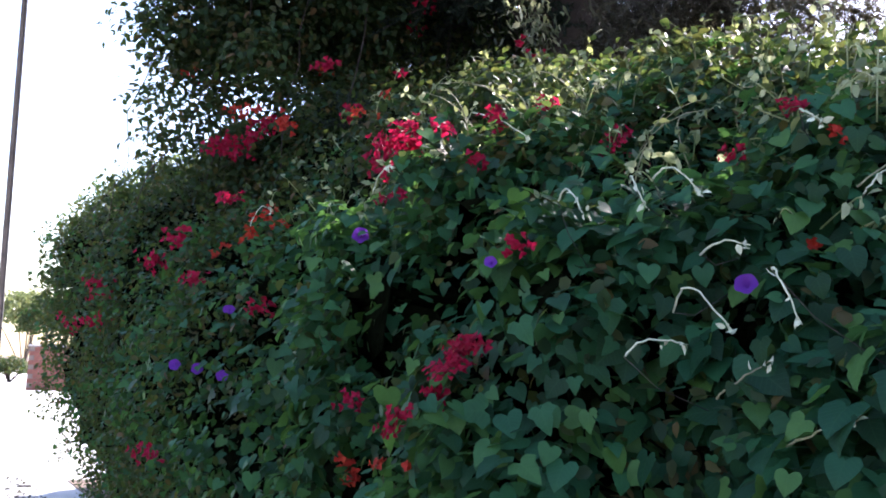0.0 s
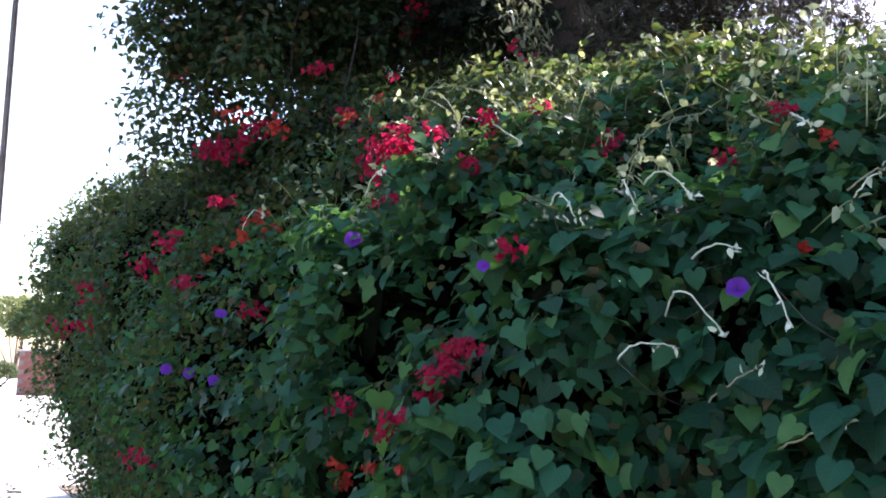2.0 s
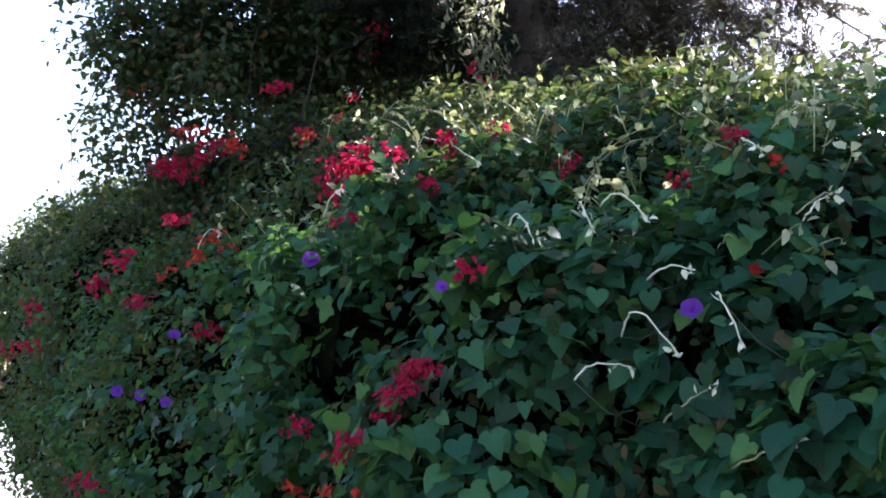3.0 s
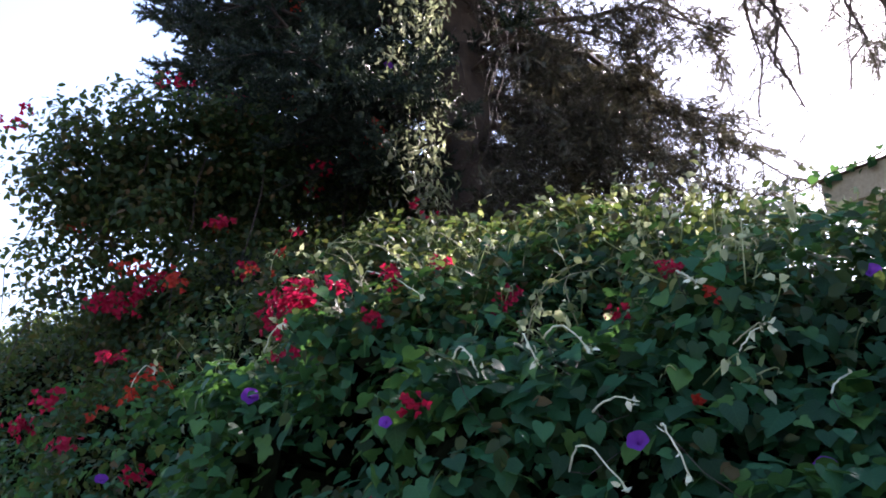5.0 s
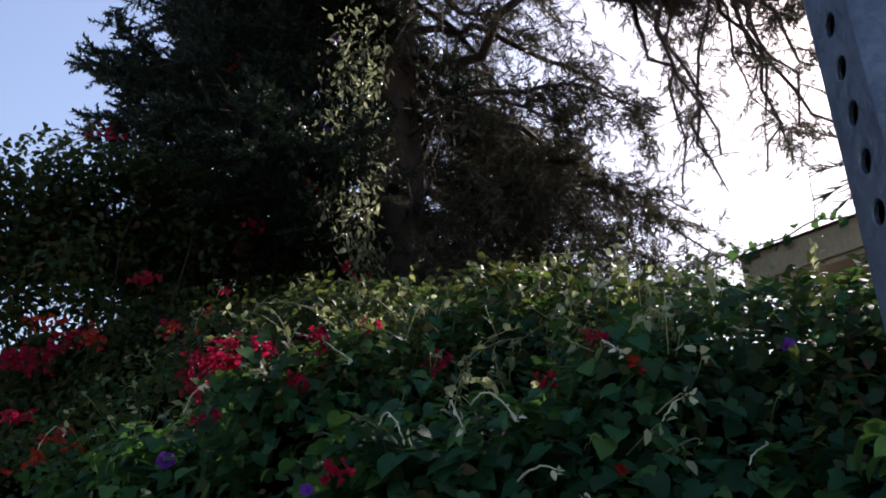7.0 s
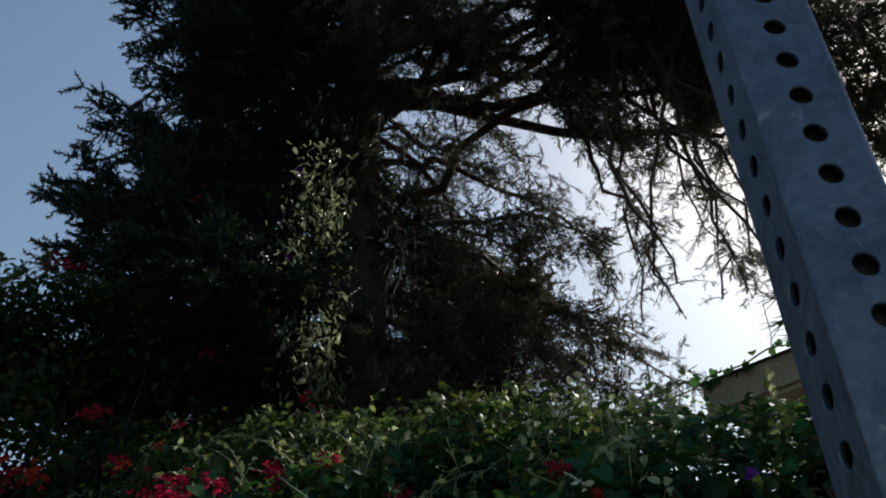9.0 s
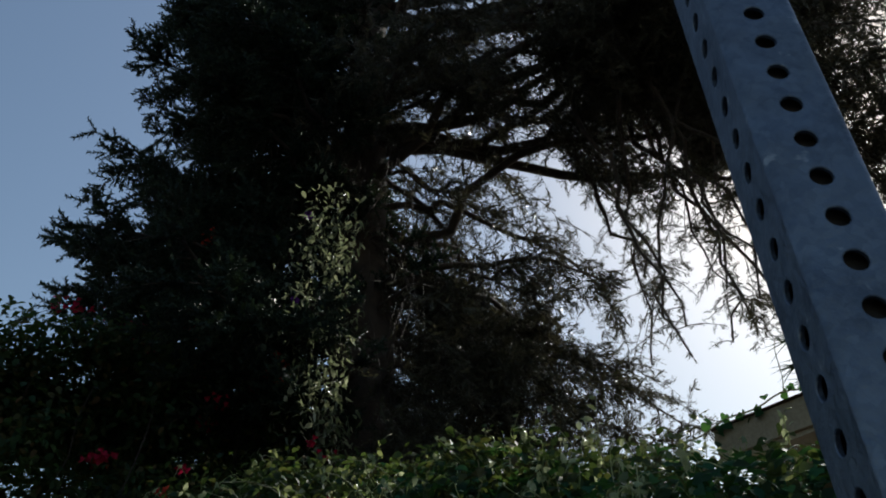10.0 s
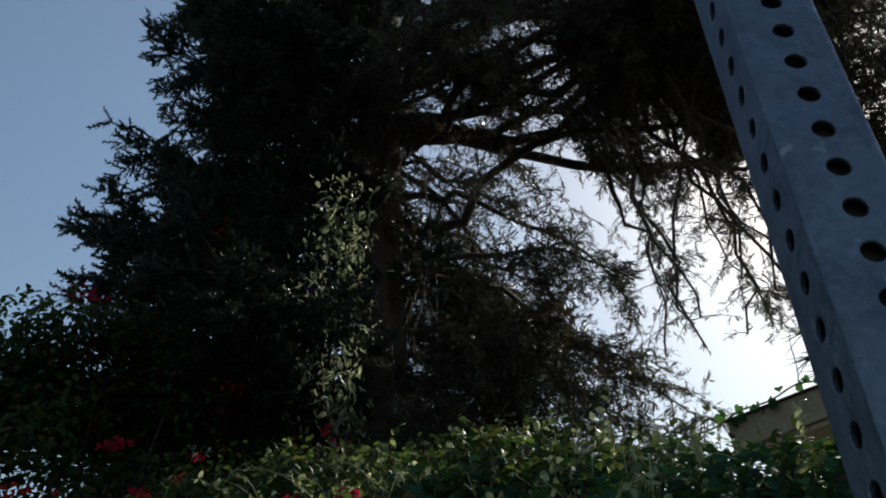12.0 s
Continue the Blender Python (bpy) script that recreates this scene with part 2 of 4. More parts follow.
def half_leaf(outline, ribs, cup, droop):
    """A two-sided blade from half an outline and points of its midrib, folded along the rib and drooping to the tip."""
    pts = [(0.0, y) for y in ribs] + [(x, y) for x, y in outline] + [(-x, y) for x, y in outline]
    nr, no = len(ribs), len(outline)
    tris = []
    for side in (0, 1):
        base = nr + side * no
        rail, edge = list(range(nr)), [base + k for k in range(no)]
        i = j = 0
        while i < nr - 1 or j < no - 1:
            if j < no - 1 and (i == nr - 1 or abs(pts[edge[j + 1]][1] - pts[rail[i]][1]) <= abs(pts[rail[i + 1]][1] - pts[edge[j]][1])):
                t = (rail[i], edge[j], edge[j + 1]); j += 1
            else:
                t = (rail[i], edge[j], rail[i + 1]); i += 1
            tris.append(t if side else t[::-1])
    v = np.array([(x, y, cup * abs(x) - droop * max(y - 0.2, 0) ** 2 - 0.25 * x * x) for x, y in pts])
    return v, np.array(tris)


HEART = half_leaf([(0.14, -0.17), (0.36, -0.20), (0.54, -0.02), (0.53, 0.26), (0.36, 0.58), (0.12, 0.84)], [0.0, 0.3, 0.62, 0.96], 0.20, 0.38)
LOBED = half_leaf([(0.14, -0.15), (0.38, -0.16), (0.58, 0.10), (0.36, 0.30), (0.34, 0.48), (0.12, 0.86)], [0.0, 0.3, 0.62, 1.0], 0.16, 0.32)
OVATE = half_leaf([(0.28, 0.26), (0.25, 0.62)], [0.0, 0.5, 1.0], 0.30, 0.30)
LANCE = half_leaf([(0.13, 0.22), (0.11, 0.60)], [0.0, 0.5, 1.0], 0.5, 0.45)
BRACT = half_leaf([(0.28, 0.15), (0.42, 0.45), (0.22, 0.82)], [0.0, 0.5, 1.0], 0.55, -0.25)


def jitter(n, k=3):
    return rng.normal(size=(n, k))


UP = np.array([0.0, 0.0, 1.0])


def leaves(template, places, normals, sizes, hang=0.8, lift=0.7, loose=0.62, swing=0.8):
    """Blades on a surface: they face out and a little up, with their tips hanging."""
    n = len(places)
    z = unit(normals * 0.8 + UP * lift + jitter(n) * loose)
    y = -UP * hang + jitter(n) * swing
    return scatter(template, places, frames(z, y), sizes)


# ---------------------------------------------------------------- form of the overgrown fence
# s runs along the fence away from the camera, u into the growth, from a line 1.2 m beside the camera
FENCE_AT, FENCE_ALONG, FENCE_IN = np.array([0.75, 1.10]), np.array([-0.55, 0.835]), np.array([0.835, 0.55])
S_ENDS = (-4.5, 9.7)
PROFILES = {   # s: (u, z) from the front foot over the top to the back foot
    -4.0: [(0.15, 0), (-0.05, 0.5), (0.0, 1.1), (0.15, 1.42), (0.4, 1.70), (0.75, 1.92), (1.1, 2.02), (1.5, 2.05), (2.1, 1.9), (2.9, 1.4), (3.3, 0)],
    -0.4: [(0.15, 0), (-0.05, 0.5), (0.0, 1.1), (0.15, 1.48), (0.4, 1.80), (0.75, 2.07), (1.1, 2.23), (1.5, 2.28), (2.1, 2.1), (2.9, 1.5), (3.3, 0)],
    0.45: [(0.15, 0), (-0.08, 0.5), (-0.03, 1.2), (0.10, 1.56), (0.38, 1.82), (0.72, 2.09), (1.05, 2.33), (1.5, 2.48), (2.1, 2.50), (2.9, 1.9), (3.3, 0)],
    1.3: [(0.15, 0), (-0.1, 0.6), (-0.05, 1.3), (0.05, 1.8), (0.25, 2.08), (0.55, 2.18), (0.78, 2.45), (1.05, 2.66), (1.9, 2.80), (2.9, 2.5), (3.3, 0)],
    4.0: [(0.28, 0), (0.08, 0.6), (-0.08, 1.3), (-0.05, 1.8), (0.15, 2.1), (0.4, 2.25), (0.6, 2.65), (1.0, 3.1), (1.9, 3.4), (2.9, 2.8), (3.3, 0)],
    7.0: [(0.62, 0), (0.40, 0.5), (0.10, 1.2), (-0.10, 1.9), (-0.12, 2.4), (0.0, 2.85), (0.35, 3.15), (1.0, 3.4), (1.9, 3.5), (2.9, 2.8), (3.3, 0)],
    10.0: [(0.70, 0), (0.45, 0.5), (0.12, 1.2), (-0.08, 1.9), (-0.1, 2.4), (0.05, 2.8), (0.4, 3.1), (1.0, 3.3), (1.9, 3.3), (2.9, 2.7), (3.3, 0)],
}


def waves(p, scale, seed):
    """Smooth lumps between about -1 and 1."""
    r = np.random.default_rng(seed)
    out = 0
    for k in range(6):
        d = r.normal(size=3); d /= np.linalg.norm(d)
        out = out + np.sin((p @ d) * 2 * np.pi / scale * r.uniform(0.7, 1.5) + r.uniform(0, 6.3))
    return out / 3.2


def growth_raw(s, v):
    keys = sorted(PROFILES)
    tab = np.array([PROFILES[k] for k in keys])
    i = np.clip(np.searchsorted(keys, s) - 1, 0, len(keys) - 2)
    w = np.clip((s - np.array(keys)[i]) / np.diff(keys)[i], 0, 1)
    w = (w * w * (3 - 2 * w))[:, None]
    x = np.clip(v, 0, 0.9999) * (tab.shape[1] - 1)
    j = x.astype(int); f = (x - j)[:, None]
    a = tab[i, j] * (1 - f) + tab[i, j + 1] * f
    b = tab[i + 1, j] * (1 - f) + tab[i + 1, j + 1] * f
    uz = a * (1 - w) + b * w
    end = np.maximum(s - (S_ENDS[1] - 1.2), (S_ENDS[0] + 1.2) - s) / 1.2
    e = np.sqrt(np.clip(1 - np.clip(end, 0, 1) ** 2, 0.0, 1))[:, None]
    uz = np.concatenate([1.6 + (uz[:, :1] - 1.6) * (0.15 + 0.85 * e), uz[:, 1:] * (0.35 + 0.65 * e)], 1)
    xy = FENCE_AT + s[:, None] * FENCE_ALONG + uz[:, :1] * FENCE_IN
    return np.concatenate([xy, uz[:, 1:]], 1)


def growth(s, v, deep=0.0):
    """Places on the growth's surface and the way out of it; deep: how far inside."""
    h = 1e-3
    def lumpy(s, v):
        p = growth_raw(s, v)
        t1, t2 = growth_raw(s + h, v) - p, growth_raw(s, np.clip(v + h, 0, 1.0)) - growth_raw(s, np.clip(v - h, 0, 1))
        n = np.cross(t2, t1)
        n /= np.maximum(np.linalg.norm(n, axis=1, keepdims=True), 1e-12)
        even = 1 - 0.62 * np.clip((1.9 - s) / 0.7, 0, 1) * np.clip((v - 0.42) / 0.15, 0, 1)      # clipped flatter along the near top
        d = (0.12 * waves(p, 0.95, 3) + 0.095 * waves(p, 0.40, 5)) * even * (1 + 0.35 * np.clip((s - 0.6) / 0.6, 0, 1) * np.clip((0.46 - v) / 0.08, 0, 1))
        return p + n * d[:, None], n
    p, n0 = lumpy(s, v)
    g = 0.02
    a = lumpy(s + g, v)[0] - lumpy(s - g, v)[0]
    b = lumpy(s, np.clip(v + g / 4, 0, 1))[0] - lumpy(s, np.clip(v - g / 4, 0, 1))[0]
    n = np.cross(b, a)
    n /= np.maximum(np.linalg.norm(n, axis=1, keepdims=True), 1e-12)
    n = n * np.where((n * n0).sum(1, keepdims=True) < 0, -1, 1)
    return p - n * np.asarray(deep).reshape(-1, 1), n


# ---------------------------------------------------------------- ground
def box(bm, lo, hi, bevel=0.0):
    m = Matrix.LocRotScale([(a + b) / 2 for a, b in zip(lo, hi)], None, [b - a for a, b in zip(lo, hi)])
    made = bmesh.ops.create_cube(bm, size=1.0, matrix=m)["verts"]
    if bevel:
        edges = list({e for v in made for e in v.link_edges})
        bmesh.ops.bevel(bm, geom=edges, offset=bevel, segments=1, affect="EDGES")


def fence_place(s, u, z=0.0):
    return Vector((*(FENCE_AT + s * FENCE_ALONG + u * FENCE_IN), z))


FENCE_TURN = Matrix(((FENCE_ALONG[0], FENCE_IN[0], 0, FENCE_AT[0]), (FENCE_ALONG[1], FENCE_IN[1], 0, FENCE_AT[1]), (0, 0, 1, 0), (0, 0, 0, 1)))


def slab(name, lo, hi, material, kind, label, bevel=0.0, turn=FENCE_TURN):
    """A block in the fence's own directions (along, in, up)."""
    bm = bmesh.new()
    box(bm, lo, hi, bevel)
    me = bpy.data.meshes.new(name)
    bm.to_mesh(me); bm.free()
    me.transform(turn)
    me.materials.append(material)
    return tagged(new(name, me), label, name.split("_")[0], kind=kind)


bm = bmesh.new()
bmesh.ops.create_grid(bm, x_segments=40, y_segments=40, size=900)
me = bpy.data.meshes.new("ground"); bm.to_mesh(me); bm.free(); me.materials.append(SOIL)
ground = new("ground", me); ground.location = (0, 0, -0.17)
tagged(ground, "bare brown earth with dry leaf litter", "ground", kind="structure")
slab("road", (-40, -12.5, -0.30), (90, -2.75, -0.13), ASPHALT, "structure", "dark grey asphalt road")
slab("kerb", (-40, -2.75, -0.30), (90, -2.58, 0.0), CONCRETE, "structure", "pale concrete kerb beside the road", 0.02)
pavement = slab("pavement", (-40, -2.58, -0.30), (90, 0.55, -0.02), CONCRETE, "structure", "pale concrete pavement with joints between its slabs")
slab("planting_bed", (-8, 0.55, -0.30), (10.5, 9.0, -0.01), SOIL, "structure", "brown soil under the overgrown fence")
slab("driveway", (10.5, 0.55, -0.30), (90.0, 25.0, -0.016), CONCRETE, "structure", "pale concrete driveway past the fence")

# ---------------------------------------------------------------- overgrown fence
fence = thing("overgrown_fence", "tall fence buried in dark green flowering vines", "vine hedge", fence_place(2.5, 1.0))
ns, nv = 110, 46
gs, gv = np.meshgrid(np.linspace(S_ENDS[0] + 0.01, S_ENDS[1] - 0.01, ns), np.linspace(0, 1, nv), indexing="ij")
# one dark sheet below the leaves stands in for shade in the gaps
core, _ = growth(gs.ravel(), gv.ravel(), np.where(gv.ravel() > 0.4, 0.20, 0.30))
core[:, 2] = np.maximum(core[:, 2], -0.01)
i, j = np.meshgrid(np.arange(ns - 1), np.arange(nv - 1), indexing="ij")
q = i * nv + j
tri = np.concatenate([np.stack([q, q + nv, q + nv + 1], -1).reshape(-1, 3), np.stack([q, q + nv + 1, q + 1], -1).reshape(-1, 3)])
under("inner_shade", np_mesh("inner_shade", core, tri, INNER_SHADE, smooth=True), fence, "near-black sheet in place of the shade inside the vines")


def scatter_growth(n, s0, s1, v0, v1, depth):
    s, v = rng.uniform(s0, s1, n), rng.uniform(v0, v1, n)
    p, nn = growth(s, v, rng.uniform(*depth, n))
    return s, v, p, nn


def heart_share(p, s, v):
    """Where the big heart leaves of the morning glory crowd out the small leaves."""
    k = 0.95 - 0.10 * np.clip(s - 1.5, 0, 9) + 0.30 * waves(p, 1.1, 11) - 3.2 * np.clip(v - 0.43, 0, 1) * np.clip(s - 0.1, 0, 1)
    return np.clip(k, 0.03, 0.97)


# front and top, dense towards the near end
sets_heart, sets_small, near_leaf = [], [], []
for n, s0, s1, v0, v1, depth in ((52000, -4.4, 2.6, 0.02, 0.80, (-0.07, 0.17)), (20000, 2.6, 9.6, 0.02, 0.80, (-0.08, 0.16)), (3000, -4.4, 9.6, 0.8, 1.0, (-0.03, 0.06)), (15000, -4.4, 7.0, 0.02, 0.75, (0.17, 0.29)), (5200, -0.9, 1.7, 0.06, 0.46, (0.02, 0.16))):
    s, v, p, nn = scatter_growth(n, s0, s1, v0, v1, depth)
    keep = (depth[0] > 0.01) | (waves(p, 0.46, 17) + 0.6 * waves(p, 0.22, 19) > rng.uniform(-1.05, -0.15, n))      # hollows between the tufts
    keep &= (((s - 1.32) / 0.55) ** 2 + ((v - 0.280 - 0.06 * (s - 1.3)) / 0.055) ** 2 > rng.uniform(0.2, 1.8, n)) | (rng.random(n) < 0.18)      # a deep hollow in the face
    s, v, p, nn = s[keep], v[keep], p[keep], nn[keep]
    n = len(s)
    hearty = rng.random(n) < heart_share(p, s, v)
    size = np.clip(rng.normal(0.051, 0.013, n), 0.022, 0.076) * np.clip(1.0 - 1.6 * (v - 0.27), 0.68, 1.0) * np.clip(1.10 - 0.09 * s, 0.75, 1.06)
    sets_heart.append((p[hearty], nn[hearty], size[hearty]))
    reps = 3
    ps = np.repeat(p[~hearty], reps, 0)
    sets_small.append((ps + jitter(len(ps)) * 0.035, np.repeat(nn[~hearty], reps, 0), rng.uniform(0.026, 0.058, len(ps))))
hp, hn, hs = (np.concatenate(a) for a in zip(*sets_heart))
near = np.argsort(np.linalg.norm(hp - np.array([1.0, 1.25, 1.5]), axis=1) - hs * 2)[:280]
rest = np.ones(len(hp), bool); rest[near] = False
lob = rng.random(len(hp)) < 0.36
v_, f_, u_ = joined(leaves(HEART, hp[rest & ~lob], hn[rest & ~lob], hs[rest & ~lob], 0.9, 0.58, 0.42, 0.55), leaves(LOBED, hp[rest & lob], hn[rest & lob], hs[rest & lob], 0.9, 0.58, 0.42, 0.55))
under("heart_leaf_foliage", np_mesh("heart_leaf_foliage", v_, f_, HEART_LEAF, u_, True), fence, "crowded dark green heart-shaped leaves")["kind"] = "stuff"
sp, sn, ss = (np.concatenate(a) for a in zip(*sets_small))
v_, f_, u_ = leaves(OVATE, sp, sn, ss, 0.6, 0.5, 0.6)
under("small_leaf_foliage", np_mesh("small_leaf_foliage", v_, f_, SMALL_LEAF, u_, True), fence, "small olive and green leaves of a thorny vine")["kind"] = "stuff"
leaf_mesh = np_mesh("leaf", *HEART[:2], HEART_LEAF, HEART[0][:, :2], True)


def leaf_frame(normal, hang=0.9, lift=0.62, loose=0.44):
    z = unit(normal * 0.8 + UP * lift + rng.normal(size=3) * loose)
    return frames(z[None], (-UP * hang + rng.normal(size=3) * 0.55)[None])[0]


for k in near:
    ob = under("leaf", leaf_mesh, fence)
    turn = leaf_frame(hn[k])
    ob.matrix_basis = Matrix.Translation(hp[k]) @ Matrix(turn.tolist()).to_4x4() @ Matrix.Scale(float(hs[k]), 4)

# curled shoot ends along the top, with sun glints put into their pale colour
s, v, p, nn = scatter_growth(760, -2.5, 5.0, 0.38, 0.72, (-0.05, 0.0))
sets = []
for k in range(len(p)):
    if (s[k] < 0.35 and rng.random() < 0.8) or s[k] > 2.6 + rng.random():
        continue
    L = rng.uniform(0.03, 0.10)
    d, e = unit(nn[k] + UP * 0.5 + rng.normal(size=3) * 0.6), unit(rng.normal(size=3))
    t = np.linspace(0, 1, 6)[:, None]
    path = p[k] + d * L * np.sin(t * 2.2) + e * L * t
    sets.append(tubes([path], [(0.0022, 0.0014)], 4))
    m = rng.integers(2, 6)
    q = path[rng.integers(2, 6, m)] + jitter(m) * 0.005
    sets.append(leaves(OVATE, q, jitter(m), rng.uniform(0.014, 0.040, m), 0.4, 0.2, 0.8))
v_, f_, u_ = joined(*sets)
under("pale_shoot_tangle", np_mesh("pale_shoot_tangle", v_, f_, SUN_PALE_LEAF, u_), fence, "curled shoot tips, pale in place of sun glints")["kind"] = "stuff"

# young shoots that stand up out of the top, with small pale leaves
shoot_paths, shoot_r, lp, ln, ls = [], [], [], [], []
s, v, p, nn = scatter_growth(1150, -4.0, 9.0, 0.40, 0.85, (0.0, 0.04))
for k in range(len(p)):
    if rng.random() > (0.12 if s[k] < 0.35 else 0.9 if s[k] < 2.8 else 0.12):
        continue
    L = rng.uniform(0.10, 0.34) * (0.45 if s[k] < 0.6 else 1.0)
    d = unit(nn[k] * 0.7 + UP * 0.7 + rng.normal(size=3) * 0.4)
    sag = unit(rng.normal(size=3) * np.array([1, 1, 0.2]))
    t = np.linspace(0, 1, 6)[:, None]
    path = p[k] + d * L * t + sag * L * 0.5 * t ** 2 - UP * L * 0.35 * t ** 3
    shoot_paths.append(path); shoot_r.append((0.0028, 0.0012))
    for m in range(rng.integers(4, 9)):
        x = rng.uniform(0.25, 1.0)
        q = np.array([np.interp(x, t[:, 0], path[:, c]) for c in range(3)])
        lp.append(q); ln.append(unit(UP * 0.5 + rng.normal(size=3))); ls.append(rng.uniform(0.016, 0.046))
v_, f_, u_ = tubes(shoot_paths, shoot_r, 4)
under("young_stem_tangle", np_mesh("young_stem_tangle", v_, f_, GREEN_STEM), fence)["kind"] = "stuff"
v_, f_, u_ = leaves(OVATE, np.array(lp), np.array(ln), np.array(ls), 0.2, 0.2, 0.8)
under("young_foliage", np_mesh("young_foliage", v_, f_, YOUNG_LEAF, u_, True), fence, "small yellow-green new leaves")["kind"] = "stuff"

# ---------------------------------------------------------------- conifer
TREE = np.array([1.07, 6.40])
tree = thing("conifer_tree", "large dark conifer with drooping shoots, wrapped in vines", "tree", (*TREE, 0))
rng = np.random.default_rng(21)
zs = np.linspace(-0.1, 15.5, 40)
trunk_path = np.stack([TREE[0] - 0.012 * zs + 0.05 * np.sin(zs * 0.7), TREE[1] + 0.04 * np.cos(zs * 0.5), zs], -1)
v_, f_, u_ = tubes([trunk_path], [(0.36, 0.07)], 18)
rr = v_ - np.repeat(trunk_path, 18, 0)
v_ = v_ + rr * (0.16 * waves(v_ * np.array([1, 1, 0.25]), 0.18, 21) + 0.06)[:, None]
under("trunk", np_mesh("trunk", v_, f_, BARK, smooth=True), tree, "dark furrowed bark")


def reach(az, z):
    """How far limbs reach: longest high up, on the side of the house. az: degrees clockwise from +y, as seen from the trunk."""
    side = math.cos(radians(az - 105))
    house = math.exp(-((az - 132) / 10) ** 2)
    taper = 0.30 * max(z - 10.5, 0)
    if 100 < az < 205 and z < 7.2:
        return 1.0
    if side > 0.15:
        return max(2.4 + 4.3 * min(max((z - 6.3) / 1.2, 0), 1) * house - taper, 0.8)
    return max(1.92 + 0.25 * min(max((6.2 - z) / 1.6, 0), 1) + 0.42 * math.cos(radians(az - 282)) - 0.28 * max(z - 11.0, 0), 0.8)


FINGER_V = [(0.02 * math.cos(a), 0, 0.02 * math.sin(a)) for a in (0.5, 2.6, 4.7)] + [(0, 1.0, 0)]
FINGER_F = [(0, 1, 3), (1, 2, 3), (2, 0, 3)]
for k in range(22):      # needles bristling forwards all round the shoot
    a, y = k * 2.4, 0.04 + 0.92 * k / 22
    c, d = math.cos(a), math.sin(a)
    r = 0.22 - 0.06 * y
    at = len(FINGER_V)
    FINGER_V += [(-0.048 * d, y - 0.02, 0.048 * c), (0.048 * d, y + 0.05, -0.048 * c), (r * c, y + 0.14, r * d)]
    FINGER_F.append((at, at + 1, at + 2))
FINGER = (np.array(FINGER_V, float), np.array(FINGER_F))
shape = np.random.default_rng(14)
SPRAY_V, SPRAY_F = [], []
for k in range(16):     # a small hanging spray of scale leaves round a bent, forked stalk
    y = (k + 0.5) / 16
    a, w = shape.uniform(0, 6.3), shape.uniform(0.08, 0.34) * (1 - 0.4 * y)
    c, d, b = math.cos(a), math.sin(a), 0.14 * math.sin(3 * y)
    e, q = shape.uniform(-0.08, 0.08), shape.uniform(0.035, 0.06)
    at = len(SPRAY_V)
    SPRAY_V += [(b + w * c, y, w * d), (b + w * c - q * d, y + 0.07 + e, w * d + q * c), (b + (w + 0.03) * c, y + 0.17, (w + 0.03) * d), (b + w * c + q * d, y + 0.07 - e, w * d - q * c)]
    SPRAY_F += [(at, at + 1, at + 2), (at, at + 2, at + 3)]
at = len(SPRAY_V)
SPRAY_V += [(-0.012, 0, 0), (0.012, 0, 0), (0.14, 0.55, 0.02), (0.02, 1.0, 0), (0.2, 0.7, 0.2), (-0.18, 0.75, -0.1)]
SPRAY_F += [(at, at + 1, at + 2), (at, at + 2, at + 3), (at, at + 1, at + 4), (at, at + 1, at + 5)]
SPRAY = (np.array(SPRAY_V, float), np.array(SPRAY_F))

fp, fd, fsz, hp_, hd, hsz, twigs, twig_r = [], [], [], [], [], [], [], []


def along(path, x):
    t = np.linspace(0, 1, len(path))
    return np.stack([np.interp(x, t, path[:, c]) for c in range(3)], -1)


def clothe(path, d, right, dense=1.0, small=1.0):
    """Shoots along a twig: finger-like on the open side, hanging sprays on the side of the house."""
    L = np.linalg.norm(path[-1] - path[0])
    d = d / np.linalg.norm(d)
    if right:
        n = int(17 * L * dense) + 2
        hp_.append(along(path, rng.uniform(0.1, 1.0, n)))
        hd.append(unit(d * 0.35 + jitter(n) * 0.6 - UP * 0.45)); hsz.append(rng.uniform(0.08, 0.155, n) * small)
    else:
        n = int(26 * L * dense) + 3
        x = rng.uniform(0.05, 1.0, n) ** 0.8
        flat = unit(np.cross(d, UP))
        sgn = rng.choice([-1.0, 1.0], n)[:, None]
        fp.append(along(path, x))
        fd.append(unit(d * 0.85 + flat * sgn * 0.55 + jitter(n) * 0.22 + UP * 0.05)); fsz.append(rng.uniform(0.11, 0.21, n))


